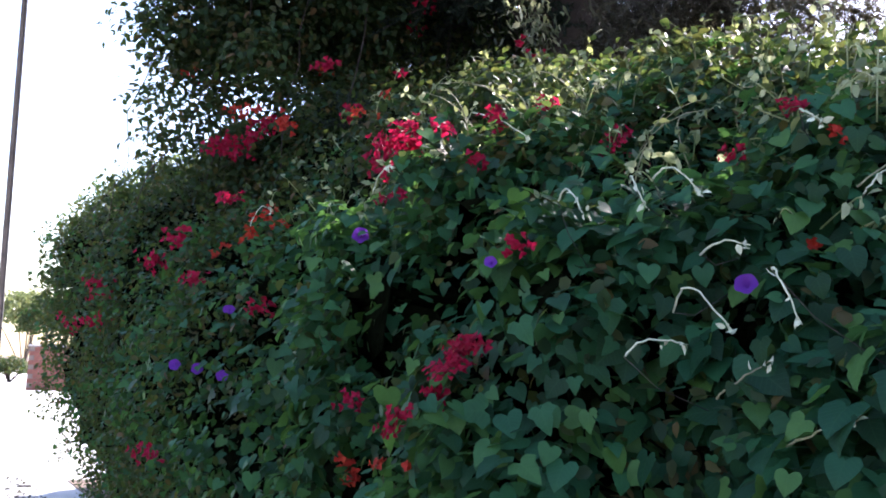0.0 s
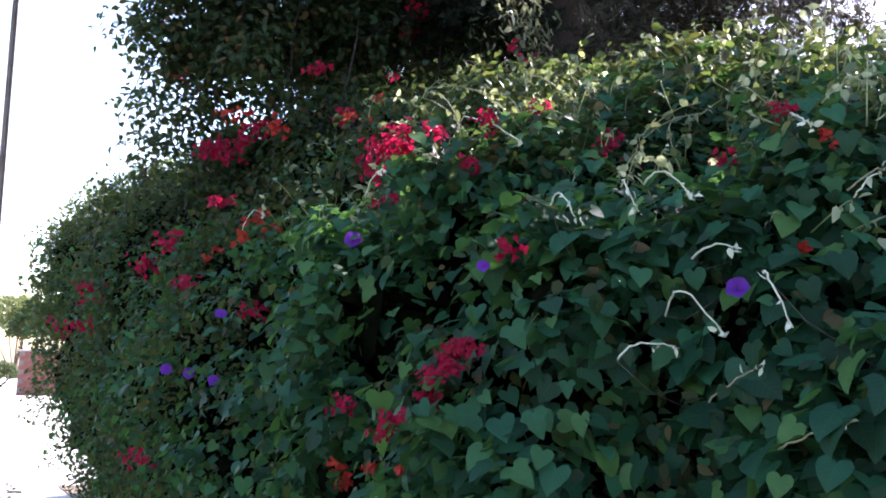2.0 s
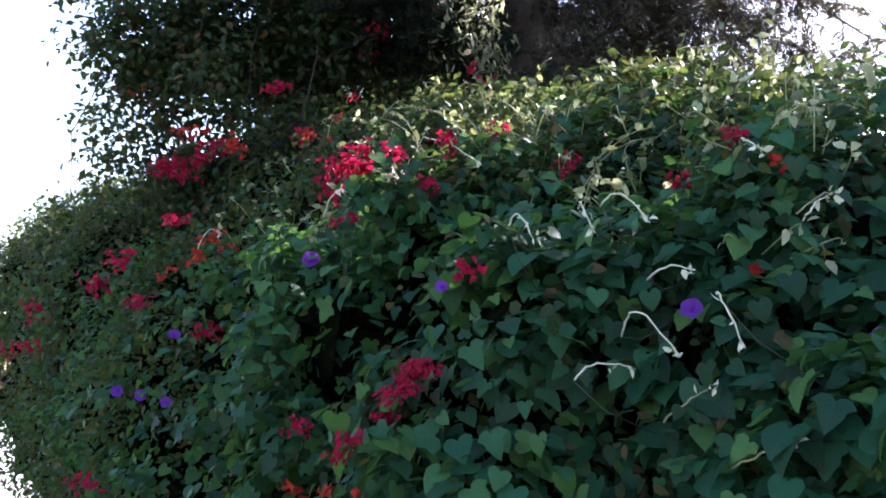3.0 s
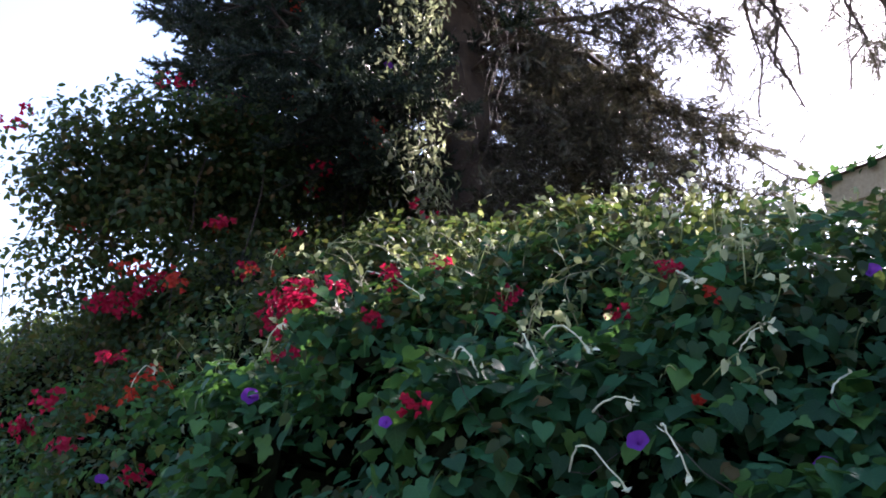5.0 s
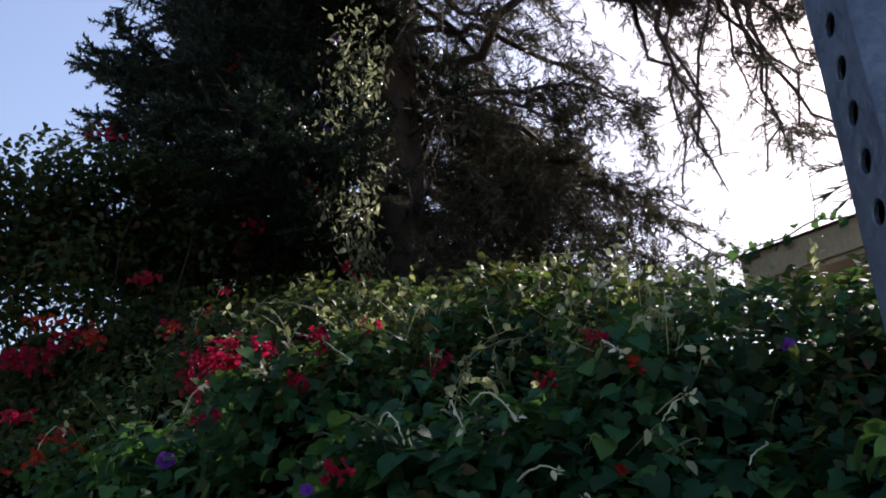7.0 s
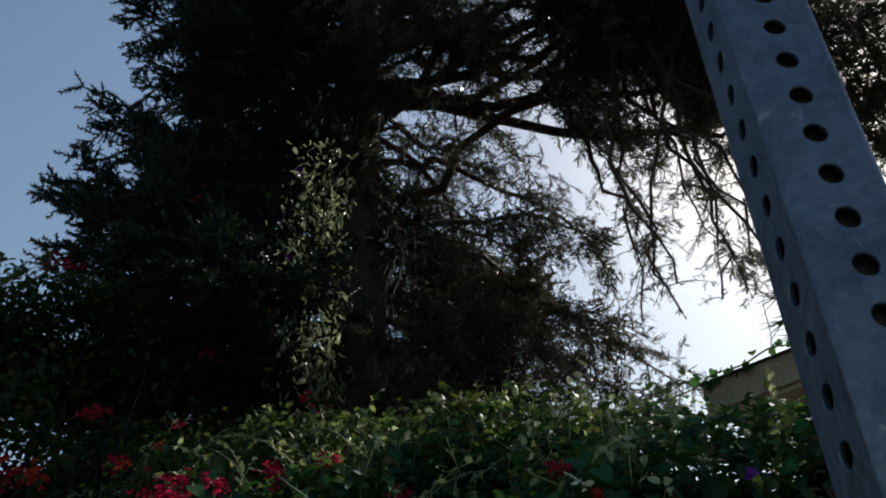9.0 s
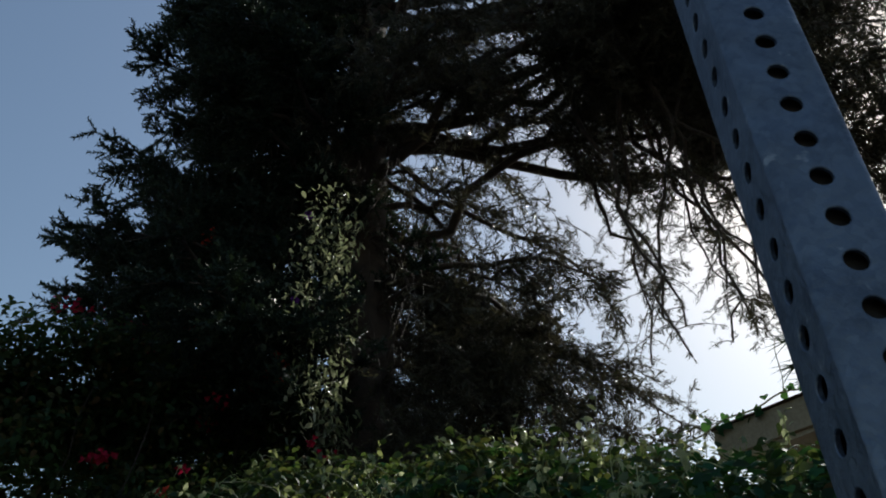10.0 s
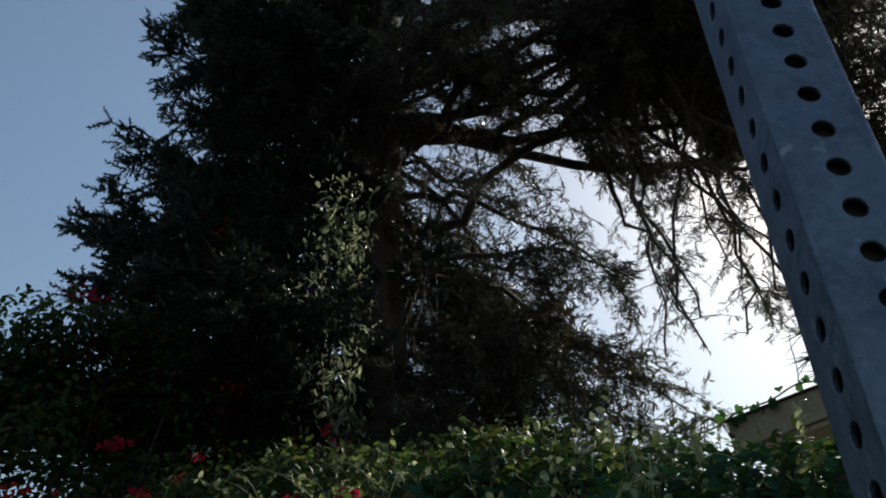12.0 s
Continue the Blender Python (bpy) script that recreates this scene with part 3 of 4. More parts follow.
for k in range(216):
    z0 = 2.4 + 11.6 * (k / 150) ** 0.92
    az = (k * 137.5 + rng.uniform(-18, 18)) % 360
    if k >= 150:      # long limbs out over the pavement, beside the house
        z0, az = 6.6 + 4.0 * ((k - 150) / 20) ** 0.8, 101 + (k * 17) % 43
    if k >= 170:      # low bushy limbs behind the trunk
        z0, az = 3.0 + 3.8 * (k - 170) / 26, 30 + (k * 23) % 66
    if k >= 196:      # full left side above the vines
        z0, az = 4.2 + 5.6 * (k - 196) / 20, 232 + (k * 37) % 96
    L = (reach(az, z0) if k < 150 or k >= 196 else 5.6 if k < 170 else 3.2) * (rng.uniform(0.82, 1.02) if math.cos(radians(az - 105)) > 0.15 else rng.uniform(0.74, 1.06))
    side = math.cos(radians(az - 105))
    right = side > 0.15
    if 225 < az < 335 and z0 < 4.0 and k < 150 and k % 3 == 0:
        continue
    if 78 < az < 118 and z0 > 6.4 and k < 150 and k % 5:
        continue
    if right and z0 > 8.2 and k < 150 and k % 4:
        continue
    way = np.array([math.sin(radians(az)), math.cos(radians(az)), 0])
    across = np.array([way[1], -way[0], 0])
    t = np.linspace(0, 1, 14)[:, None]
    start = along(trunk_path, (z0 + 0.1) / 15.6)
    tilt, hook = rng.uniform(-0.22, 0.26), (rng.uniform(0.1, 0.35) if right else rng.uniform(0.0, 0.25))
    if 150 <= k < 170:
        tilt, hook = rng.uniform(-0.05, 0.28), rng.uniform(0.05, 0.22)
    path = start + way * L * t + across * rng.uniform(-0.25, 0.25) * L * t ** 2 + UP * L * (tilt * t + 0.06 * np.sin(t * 5 + k) - hook * t ** 2.2 + (0 if right else 0.10) * t ** 6)
    path = path + np.cumsum(jitter(14) * (0.15 if 150 <= k < 170 else 0.06 if right else 0.034), 0) * np.minimum(t * 4, 1)
    v_, f_, u_ = tubes([path], [(0.035 * L / 3 + 0.012, 0.008)], 6)
    under("limb", np_mesh("limb", v_, f_, BARK, smooth=True), tree)
    bough = [path]
    if 150 <= k < 170:      # side boughs that fork off and wander
        for m in range(5):
            q = along(path, rng.uniform(0.3, 0.95))
            d = unit(way * 0.5 + across * rng.choice([-1, 1]) * rng.uniform(0.5, 1.2) + UP * rng.uniform(-0.5, 0.5))
            l1 = rng.uniform(0.7, 1.6)
            t1 = np.linspace(0, 1, 9)[:, None]
            fork = q + d * l1 * t1 - UP * 0.35 * l1 * t1 ** 2 + np.cumsum(jitter(9) * 0.06, 0) * np.minimum(t1 * 4, 1)
            v_, f_, u_ = tubes([fork], [(0.022, 0.006)], 5)
            under("bough", np_mesh("bough", v_, f_, BARK, smooth=True), tree)
            bough.append(fork)
    for m in range(int((13 if right else 15) * L) + 16 * (len(bough) - 1)):
        x = rng.uniform(0.10, 1.0) ** (0.7 if 150 <= k < 170 else 0.85)
        q = along(bough[m % len(bough)], x)
        d = unit(way * rng.uniform(0.35, 1.0) + across * rng.choice([-1, 1]) * rng.uniform(0.3, 1.0) + UP * rng.uniform(-0.4, 0.25))
        l2 = rng.uniform(0.35, 0.90) * (1.15 - 0.5 * x)
        tt = np.linspace(0, 1, 4)[:, None]
        sub = q + d * l2 * tt - UP * (0.55 if right else 0.2) * l2 * tt ** 2 + np.cumsum(jitter(4) * (0.05 if right else 0.0), 0) * tt
        twigs.append(sub); twig_r.append((0.007, 0.0025))
        clothe(sub, d, right, (1.3 if z0 < 8.4 else 0.35) if 150 <= k < 170 or (right and z0 > 6.5) else 1.3 if 170 <= k < 196 else 1.0)
        if right:
            for w in range(2):
                q3 = along(sub, rng.uniform(0.2, 0.9))
                d3 = unit(d + rng.normal(size=3) * 0.7)
                l3 = l2 * rng.uniform(0.4, 0.8)
                s3 = q3 + d3 * l3 * tt - UP * 0.5 * l3 * tt ** 2
                twigs.append(s3); twig_r.append((0.004, 0.002))
                clothe(s3, d3, True, 0.55 if z0 > 6.5 else 0.8)
    clothe(path[4:] if 150 <= k < 170 else path[7:], way, right, 3.0 if right else 1.0, 0.8)

def in_gap(p):
    """Openings in the crown through which the sun falls on the vines beside the trunk and, in patches, on the top of the fence."""
    sun_way = np.array(SUN_WAY)
    side = unit(np.cross(sun_way, UP))
    rise = np.cross(side, sun_way)
    out = np.zeros(len(p), bool)
    for centre, wide, high, broken in (((0.49, 5.04, 5.1), 0.24, 1.0, False), ((0.74, 3.2, 2.75), 0.95, 0.75, True), ((0.75, 1.5, 1.6), 0.5, 0.35, True)):
        w = p - np.array(centre)
        k = w @ sun_way
        off = w - k[:, None] * sun_way
        x, y = off @ side, off @ rise
        hit = (k > (0.6 if broken else 0.04)) & (np.abs(x) < wide) & (np.abs(y) < high)
        if broken:
            hit &= waves(off, 0.45, 41) > 0.12
        out |= hit
    return out


open_twig = [not in_gap(p[1:3]).any() for p in twigs]
twigs, twig_r = [p for p, c in zip(twigs, open_twig) if c], [r for r, c in zip(twig_r, open_twig) if c]
for at, way, size in ((fp, fd, fsz), (hp_, hd, hsz)):
    clear = [~in_gap(p) for p in at]
    for group in (at, way, size):
        group[:] = [g[c] for g, c in zip(group, clear)]

# bare drooping boughs that hang from the long limbs on the side of the house
rng = np.random.default_rng(5)
for k in range(14):
    az, d = (34 + 11 * rng.random()), rng.uniform(5.6, 6.4)
    if 6 < k < 11:
        continue
    if k > 10:
        az = 36.5 + 1.4 * (k - 11)
    low = 1.5 + d * math.tan(radians(rng.uniform(27.5, 36) if k < 11 else 28.5 - 0.6 * (k - 11)))
    q = np.array([math.sin(radians(az)) * d, math.cos(radians(az)) * d, 7.4])
    t = np.linspace(0, 1, 12)[:, None]
    path = q * (1 - t) + np.array([q[0] + rng.normal() * 0.15, q[1] + rng.normal() * 0.15, low]) * t + np.cumsum(jitter(12) * 0.085, 0)
    path = path + np.array([-0.6, 0.2, 0]) * (1 - t) ** 2
    v_, f_, u_ = tubes([path], [(0.028, 0.008)], 6)
    under("limb", np_mesh("limb", v_, f_, BARK, smooth=True), tree, "thin bare drooping limb")
    for m in range(16):
        q3 = along(path, rng.uniform(0.1, 1.0))
        d3 = unit(rng.normal(size=3) * np.array([1, 1, 0.4]) - UP * 0.35)
        l3 = rng.uniform(0.15, 0.5)
        tt = np.linspace(0, 1, 4)[:, None]
        s3 = q3 + d3 * l3 * tt - UP * 0.35 * l3 * tt ** 2
        twigs.append(s3); twig_r.append((0.006, 0.0025))
        clothe(s3, d3, True, 1.3, 0.5)
    clothe(path, path[-1] - path[0], True, 3.0, 0.45)
v_, f_, u_ = tubes(twigs, twig_r, 3)
under("twig_tangle", np_mesh("twig_tangle", v_, f_, BARK), tree)["kind"] = "stuff"
fp, fd, fsz = np.concatenate(fp), np.concatenate(fd), np.concatenate(fsz)
v_, f_, u_ = scatter(FINGER, fp, frames(jitter(len(fp)), fd), fsz)
under("crown", np_mesh("crown", v_, f_, NEEDLE, u_), tree, "finger-like dark green needle shoots")["kind"] = "stuff"
hp_, hd, hsz = np.concatenate(hp_), np.concatenate(hd), np.concatenate(hsz)
v_, f_, u_ = scatter(SPRAY, hp_, frames(jitter(len(hp_)), hd), hsz)
under("drooping_foliage", np_mesh("drooping_foliage", v_, f_, DRY_SPRAY, u_), tree, "thin grey-brown hanging sprays")["kind"] = "stuff"

# ---------------------------------------------------------------- vines draped over the tree
drape = thing("draped_vine", "flowering vine draped over low conifer branches", "vine", (-0.6, 6.0, 3.2))
rng = np.random.default_rng(8)
DRAPE_AT, DRAPE_ALONG, DRAPE_OUT = np.array([-0.55, 5.85, 0]), np.array([0.93, 0.36, 0]), np.array([0.36, -0.93, 0])
lp, ln = [], []
clumps = [(rng.uniform(-1, 1), rng.uniform(0, 1) ** 1.5, rng.normal()) for k in range(60)] + [(rng.uniform(-0.45, 1), rng.uniform(0.5, 1.0), rng.normal()) for k in range(26)] + [(rng.uniform(-1.05, -0.35), rng.uniform(0.10, 0.32), rng.normal()) for k in range(16)]
clumps += [(rng.uniform(-0.80, -0.30), rng.uniform(0.45, 1.05), 0.4 * rng.normal()) for k in range(22)]
clumps += [(rng.uniform(-0.95, 0.25), rng.uniform(0.02, 0.30), 0.6 * rng.normal()) for k in range(26)]
lacy = [(rng.uniform(-1.18, -0.80), rng.uniform(0.30, 0.62), 0.3 * rng.normal()) for k in range(9)]
clumps += lacy
for k in range(1040):
    a0, h0, o0 = clumps[k % len(clumps)]
    thin = (a0, h0, o0) in lacy
    if (a0 < -0.97 and not thin) or (-0.97 < a0 < -0.55 and 0.10 < h0 < 0.30 and k % 4 == 0) or (not thin and h0 > 0.33 and a0 < -0.30 and k % 5 == 0):
        continue
    a, h = a0 + rng.normal() * 0.055, h0 + rng.normal() * 0.06
    c = DRAPE_AT + DRAPE_ALONG * a * (1.62 if h0 < 0.3 else 1.36 if a < 0 else 1.55) + DRAPE_OUT * (o0 * 0.28 + rng.normal() * 0.10) + UP * (4.30 - 0.4 * max(-a - 0.4, 0) - 2.0 * h)
    n = int(rng.uniform(40, 90) * max(1 - 0.35 * h, 0.3) * (0.4 if thin else 1.0))
    r = rng.uniform(0.07, 0.16)
    q = c + np.clip(jitter(n), -1.8, 1.8) * np.array([r, r, r * 0.6])
    lp.append(q); ln.append(unit(q - c + UP * 0.15 + np.array([0, -0.1, 0])))
lp, ln = np.concatenate(lp), np.concatenate(ln)
v_, f_, u_ = leaves(OVATE, lp, ln, rng.uniform(0.035, 0.075, len(lp)), 0.8, 0.3, 0.5)
under("foliage", np_mesh("foliage", v_, f_, SMALL_LEAF, u_, True), drape)["kind"] = "stuff"
paths = []
for k in range(24):
    c = DRAPE_AT + DRAPE_ALONG * rng.uniform(-1, 1) * 1.65 + DRAPE_OUT * rng.normal() * 0.3
    t = np.linspace(0, 1, 8)[:, None]
    w = rng.normal(size=3) * np.array([0.5, 0.3, 0.1])
    paths.append(c + UP * (4.0 - 1.8 * t) + w * t + jitter(8) * 0.03)
v_, f_, u_ = tubes(paths, [(0.005, 0.0025)] * len(paths), 4)
under("stem_tangle", np_mesh("stem_tangle", v_, f_, BARK), drape)["kind"] = "stuff"


# ---------------------------------------------------------------- perforated sign post
POST_AZ, POST_D, SIDE, PITCH = 44.3, 0.341, 0.0485, 0.0254
pa, turned = radians(POST_AZ), radians(25.5)
w2, r2 = Vector((math.sin(pa), math.cos(pa), 0)), Vector((math.cos(pa), -math.sin(pa), 0))
fa, fb = r2 * math.cos(turned) + w2 * math.sin(turned), w2 * math.cos(turned) - r2 * math.sin(turned)
post_m = Matrix(((fa.x, fb.x, 0, w2.x * POST_D), (fa.y, fb.y, 0, w2.y * POST_D), (0, 0, 1, 0), (0, 0, 0, 1)))


def perforated_tube(bottom, top, hole_at, radius):
    """A square tube with a round hole every inch down each wall, 2.6 mm thick, with rounded corners."""
    bm = bmesh.new()
    n, th, lip = 20, 0.0026, 0.0040
    first = hole_at - PITCH / 2 - PITCH * int((hole_at - bottom) / PITCH)
    rows = int((top - first) / PITCH)
    corner = math.atan2(PITCH / 2, SIDE / 2 - lip)
    angles = [q + g * w for q, w in ((-corner, 2 * corner), (corner, math.pi - 2 * corner), (math.pi - corner, 2 * corner), (math.pi + corner, math.pi - 2 * corner)) for g in (0, 0.2, 0.4, 0.6, 0.8)]
    for wall in range(4):
        m = Matrix.Translation((SIDE / 2, SIDE / 2, 0)) @ Matrix.Rotation(wall * math.pi / 2, 4, "Z") @ Matrix.Translation((-SIDE / 2, -SIDE / 2, 0))
        for k in range(rows):
            zc = first + (k + 0.5) * PITCH
            rings = [[], [], [], []]
            for ang in angles:
                c, s = math.cos(ang), math.sin(ang)
                e = min((SIDE / 2 - lip) / max(abs(c), 1e-6), (PITCH / 2) / max(abs(s), 1e-6))
                flat, edge = (SIDE / 2 + c * e, zc + s * e), (SIDE / 2 + c * radius, zc + s * radius)
                soft = (SIDE / 2 + c * (radius + 0.0006), zc + s * (radius + 0.0006))
                for ring, (x, z), y in zip(rings, (flat, soft, edge, edge), (0, 0, 0.0005, th)):
                    ring.append(bm.verts.new(m @ Vector((x, y, z))))
            for a in range(n):
                b = (a + 1) % n
                for g in range(3):
                    bm.faces.new((rings[g][a], rings[g][b], rings[g + 1][b], rings[g + 1][a]))
        z0, z1 = first, first + rows * PITCH
        arc = [(lip - lip * math.sin(t), lip - lip * math.cos(t)) for t in [q * math.pi / 8 for q in range(5)]]
        lo = [bm.verts.new(m @ Vector((x, y, z0))) for x, y in arc]; hi = [bm.verts.new(m @ Vector((x, y, z1))) for x, y in arc]
        for a in range(4):
            bm.faces.new((lo[a], hi[a], hi[a + 1], lo[a + 1])).smooth = True
    bmesh.ops.recalc_face_normals(bm, faces=bm.faces)
    return bm


post = thing("sign_post", "galvanised square steel sign post with punched holes, set in the pavement", "post", post_m.translation)
bm = perforated_tube(-0.35, 2.55, 1.7815, 0.0058)
bmesh.ops.transform(bm, matrix=post_m, verts=bm.verts)
part("tube", bm, ZINC, post)
# dark bar added inside the tube, in place of shade behind the holes
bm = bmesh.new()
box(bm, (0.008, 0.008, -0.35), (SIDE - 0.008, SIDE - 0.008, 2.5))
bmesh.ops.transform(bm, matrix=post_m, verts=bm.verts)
part("hole_shade_bar", bm, DARK_PLASTIC, post, "dark bar added so that the holes look shaded")

# ---------------------------------------------------------------- flowers
BLOOM = []      # place, turn, size and colour of each bloom
NEAR_BLOOMS = 290


def bloom_template():
    """Three papery bracts folded round a centre."""
    out = np.array([[0, 0, 1.0]])
    sets = []
    for k in range(3):
        tip = unit(np.array([[math.cos(k * 2.094), math.sin(k * 2.094), 0.5]]))
        sets.append(scatter(BRACT, np.zeros((1, 3)), frames(unit(out - tip * 0.3), tip), [1.0]))
    v, f, u = joined(*sets)
    return v, f


def bract_cluster(parent, centre, normal, radius, count, material, size=0.0150):
    """Blooms crowded round a stem end."""
    q = centre + unit(jitter(count)) * radius * rng.uniform(0.2, 1.15, (count, 1)) * np.array([1.25, 1.25, 0.75]) + normal * radius * 0.3
    out = unit(normal * 0.9 + (q - centre) / max(radius, 0.01) * 0.6 + jitter(count) * 0.35)
    turns = frames(out, jitter(count))
    for k in range(count):
        BLOOM.append((parent, q[k], turns[k], size * rng.uniform(0.75, 1.25), material))


def put_blooms():
    """The nearest blooms as parts of their vines, the rest joined."""
    template = bloom_template()
    shared = {m: np_mesh("flower", *template, m, smooth=True) for m in (RED_BRACT, ORANGE_PETAL)}
    BLOOM.sort(key=lambda b: float(np.linalg.norm(b[1] - np.array([0.6, 1.6, 1.6]))))
    for parent, q, turn, size, m in BLOOM[:NEAR_BLOOMS]:
        ob = under("flower", shared[m], parent)
        ob.matrix_basis = Matrix.Translation(q) @ Matrix(turn.tolist()).to_4x4() @ Matrix.Scale(size, 4)
    for parent in (fence, drape):
        for m, label in ((RED_BRACT, "crimson papery flowers"), (ORANGE_PETAL, "orange-red flowers")):
            rest = [b for b in BLOOM[NEAR_BLOOMS:] if b[0] is parent and b[4] is m]
            if rest:
                v, f, u = scatter(template, np.array([b[1] for b in rest]), np.array([b[2] for b in rest]), [b[3] for b in rest])
                under("flower_mass", np_mesh("flower_mass", v, f, m, u, True), parent, label)["kind"] = "stuff"


def grown(s, v, out=0.02):
    p, n = growth(np.array([s]), np.array([v]), -out)
    return p[0], n[0]


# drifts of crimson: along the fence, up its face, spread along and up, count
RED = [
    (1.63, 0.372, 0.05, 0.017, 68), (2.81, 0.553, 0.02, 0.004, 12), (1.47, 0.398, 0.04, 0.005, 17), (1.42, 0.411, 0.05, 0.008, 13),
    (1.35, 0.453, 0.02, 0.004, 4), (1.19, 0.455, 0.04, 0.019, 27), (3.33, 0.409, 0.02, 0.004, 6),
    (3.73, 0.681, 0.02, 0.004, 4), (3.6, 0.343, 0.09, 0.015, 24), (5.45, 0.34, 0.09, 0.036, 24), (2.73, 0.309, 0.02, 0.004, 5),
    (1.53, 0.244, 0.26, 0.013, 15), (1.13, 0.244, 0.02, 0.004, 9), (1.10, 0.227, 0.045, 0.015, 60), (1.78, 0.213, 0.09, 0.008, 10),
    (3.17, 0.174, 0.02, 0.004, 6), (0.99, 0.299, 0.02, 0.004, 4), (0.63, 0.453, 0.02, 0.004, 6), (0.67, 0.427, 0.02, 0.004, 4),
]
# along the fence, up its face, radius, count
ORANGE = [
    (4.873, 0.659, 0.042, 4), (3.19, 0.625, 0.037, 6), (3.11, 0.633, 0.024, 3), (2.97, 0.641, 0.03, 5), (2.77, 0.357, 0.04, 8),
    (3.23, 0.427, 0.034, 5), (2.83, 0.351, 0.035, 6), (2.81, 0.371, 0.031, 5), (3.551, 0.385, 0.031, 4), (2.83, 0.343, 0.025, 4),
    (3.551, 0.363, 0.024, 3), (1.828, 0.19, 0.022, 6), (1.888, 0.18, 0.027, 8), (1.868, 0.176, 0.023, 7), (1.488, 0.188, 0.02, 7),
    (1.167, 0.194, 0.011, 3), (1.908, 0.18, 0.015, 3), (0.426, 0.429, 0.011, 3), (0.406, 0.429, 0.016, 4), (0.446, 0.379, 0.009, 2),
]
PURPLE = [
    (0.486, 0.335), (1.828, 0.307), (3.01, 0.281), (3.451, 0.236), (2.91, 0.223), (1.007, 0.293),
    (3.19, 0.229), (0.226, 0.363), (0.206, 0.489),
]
TENDRILS = [
    (0.606, 0.339, 0.266, 0.285, 0.092, 0.22), (0.586, 0.267, 0.706, 0.269, 0.019, 0.24), (0.226, 0.297, 0.406, 0.319, 0.038, 0.22), (0.586, 0.353, 0.446, 0.333, 0.02, 0.2),
    (0.847, 0.301, 0.827, 0.301, 0.032, 0.15), (1.608, 0.349, 1.568, 0.361, 0.024, 0.12), (0.727, 0.357, 0.666, 0.361, 0.04, 0.1), (0.747, 0.353, 0.727, 0.347, 0.033, 0.12),
    (0.406, 0.401, 0.386, 0.413, 0.011, 0.1), (2.75, 0.343, 2.73, 0.361, 0.048, 0.1), (0.546, 0.271, 0.446, 0.307, 0.003, 0.05), (0.306, 0.242, 0.226, 0.267, 0.003, 0.05),
    (1.568, 0.407, 1.267, 0.409, 0.013, 0.1), (0.466, 0.417, 0.446, 0.415, 0.003, 0.12), (0.186, 0.391, 0.266, 0.431, 0.015, 0.08), (0.406, 0.405, 0.366, 0.423, 0.018, 0.06),
]
TREE_FLOWERS = [
    ((-0.77, 5.40, 4.41), RED_BRACT),
    ((-0.70, 5.40, 4.39), RED_BRACT),
    ((-1.24, 5.31, 4.61), RED_BRACT),
    ((-1.09, 5.34, 4.62), RED_BRACT),
    ((-1.34, 5.28, 4.61), RED_BRACT),
    ((-2.12, 5.02, 4.17), RED_BRACT),
    ((-0.86, 5.38, 4.56), RED_BRACT),
    ((-0.16, 5.10, 3.90), RED_BRACT),
    ((0.05, 5.10, 3.99), RED_BRACT),
    ((-0.26, 5.44, 3.86), RED_BRACT),
    ((-1.72, 5.17, 3.40), ORANGE_PETAL),
    ((-0.42, 5.43, 5.47), ORANGE_PETAL),
    ((-0.49, 5.43, 4.59), ORANGE_PETAL),
    ((0.19, 5.10, 4.10), ORANGE_PETAL),
    ((0.23, 5.09, 4.23), ORANGE_PETAL),
    ((-0.32, 5.44, 4.25), RED_BRACT),
    ((-2.18, 4.99, 4.04), RED_BRACT),
    ((-0.88, 5.38, 3.54), ORANGE_PETAL),
    ((0.41, 4.38, 3.34), RED_BRACT),
    ((0.50, 4.37, 3.28), RED_BRACT),
    ((-0.27, 4.39, 3.15), RED_BRACT),
]
LOW_FLOWERS = [
    ((-1.09, 4.86, 2.98), RED_BRACT),
    ((-1.19, 4.86, 2.91), RED_BRACT),
    ((-1.29, 4.85, 2.86), RED_BRACT),
    ((-1.39, 4.84, 2.82), RED_BRACT),
    ((-1.46, 4.82, 2.79), RED_BRACT),
    ((-1.31, 4.87, 2.78), RED_BRACT),
    ((-1.27, 4.80, 3.03), ORANGE_PETAL),
    ((-0.73, 4.45, 3.20), RED_BRACT),
    ((-0.96, 4.61, 2.90), ORANGE_PETAL),
]
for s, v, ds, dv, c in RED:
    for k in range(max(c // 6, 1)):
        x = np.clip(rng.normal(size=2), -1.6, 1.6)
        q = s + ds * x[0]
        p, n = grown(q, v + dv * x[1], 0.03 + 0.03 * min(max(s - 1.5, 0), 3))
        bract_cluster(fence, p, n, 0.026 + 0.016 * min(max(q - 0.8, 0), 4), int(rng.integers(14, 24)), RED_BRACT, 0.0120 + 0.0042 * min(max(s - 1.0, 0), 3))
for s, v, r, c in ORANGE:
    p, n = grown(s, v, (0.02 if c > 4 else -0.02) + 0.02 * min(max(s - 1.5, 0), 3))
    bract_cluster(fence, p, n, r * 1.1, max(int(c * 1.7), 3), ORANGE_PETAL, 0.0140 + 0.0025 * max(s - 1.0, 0))


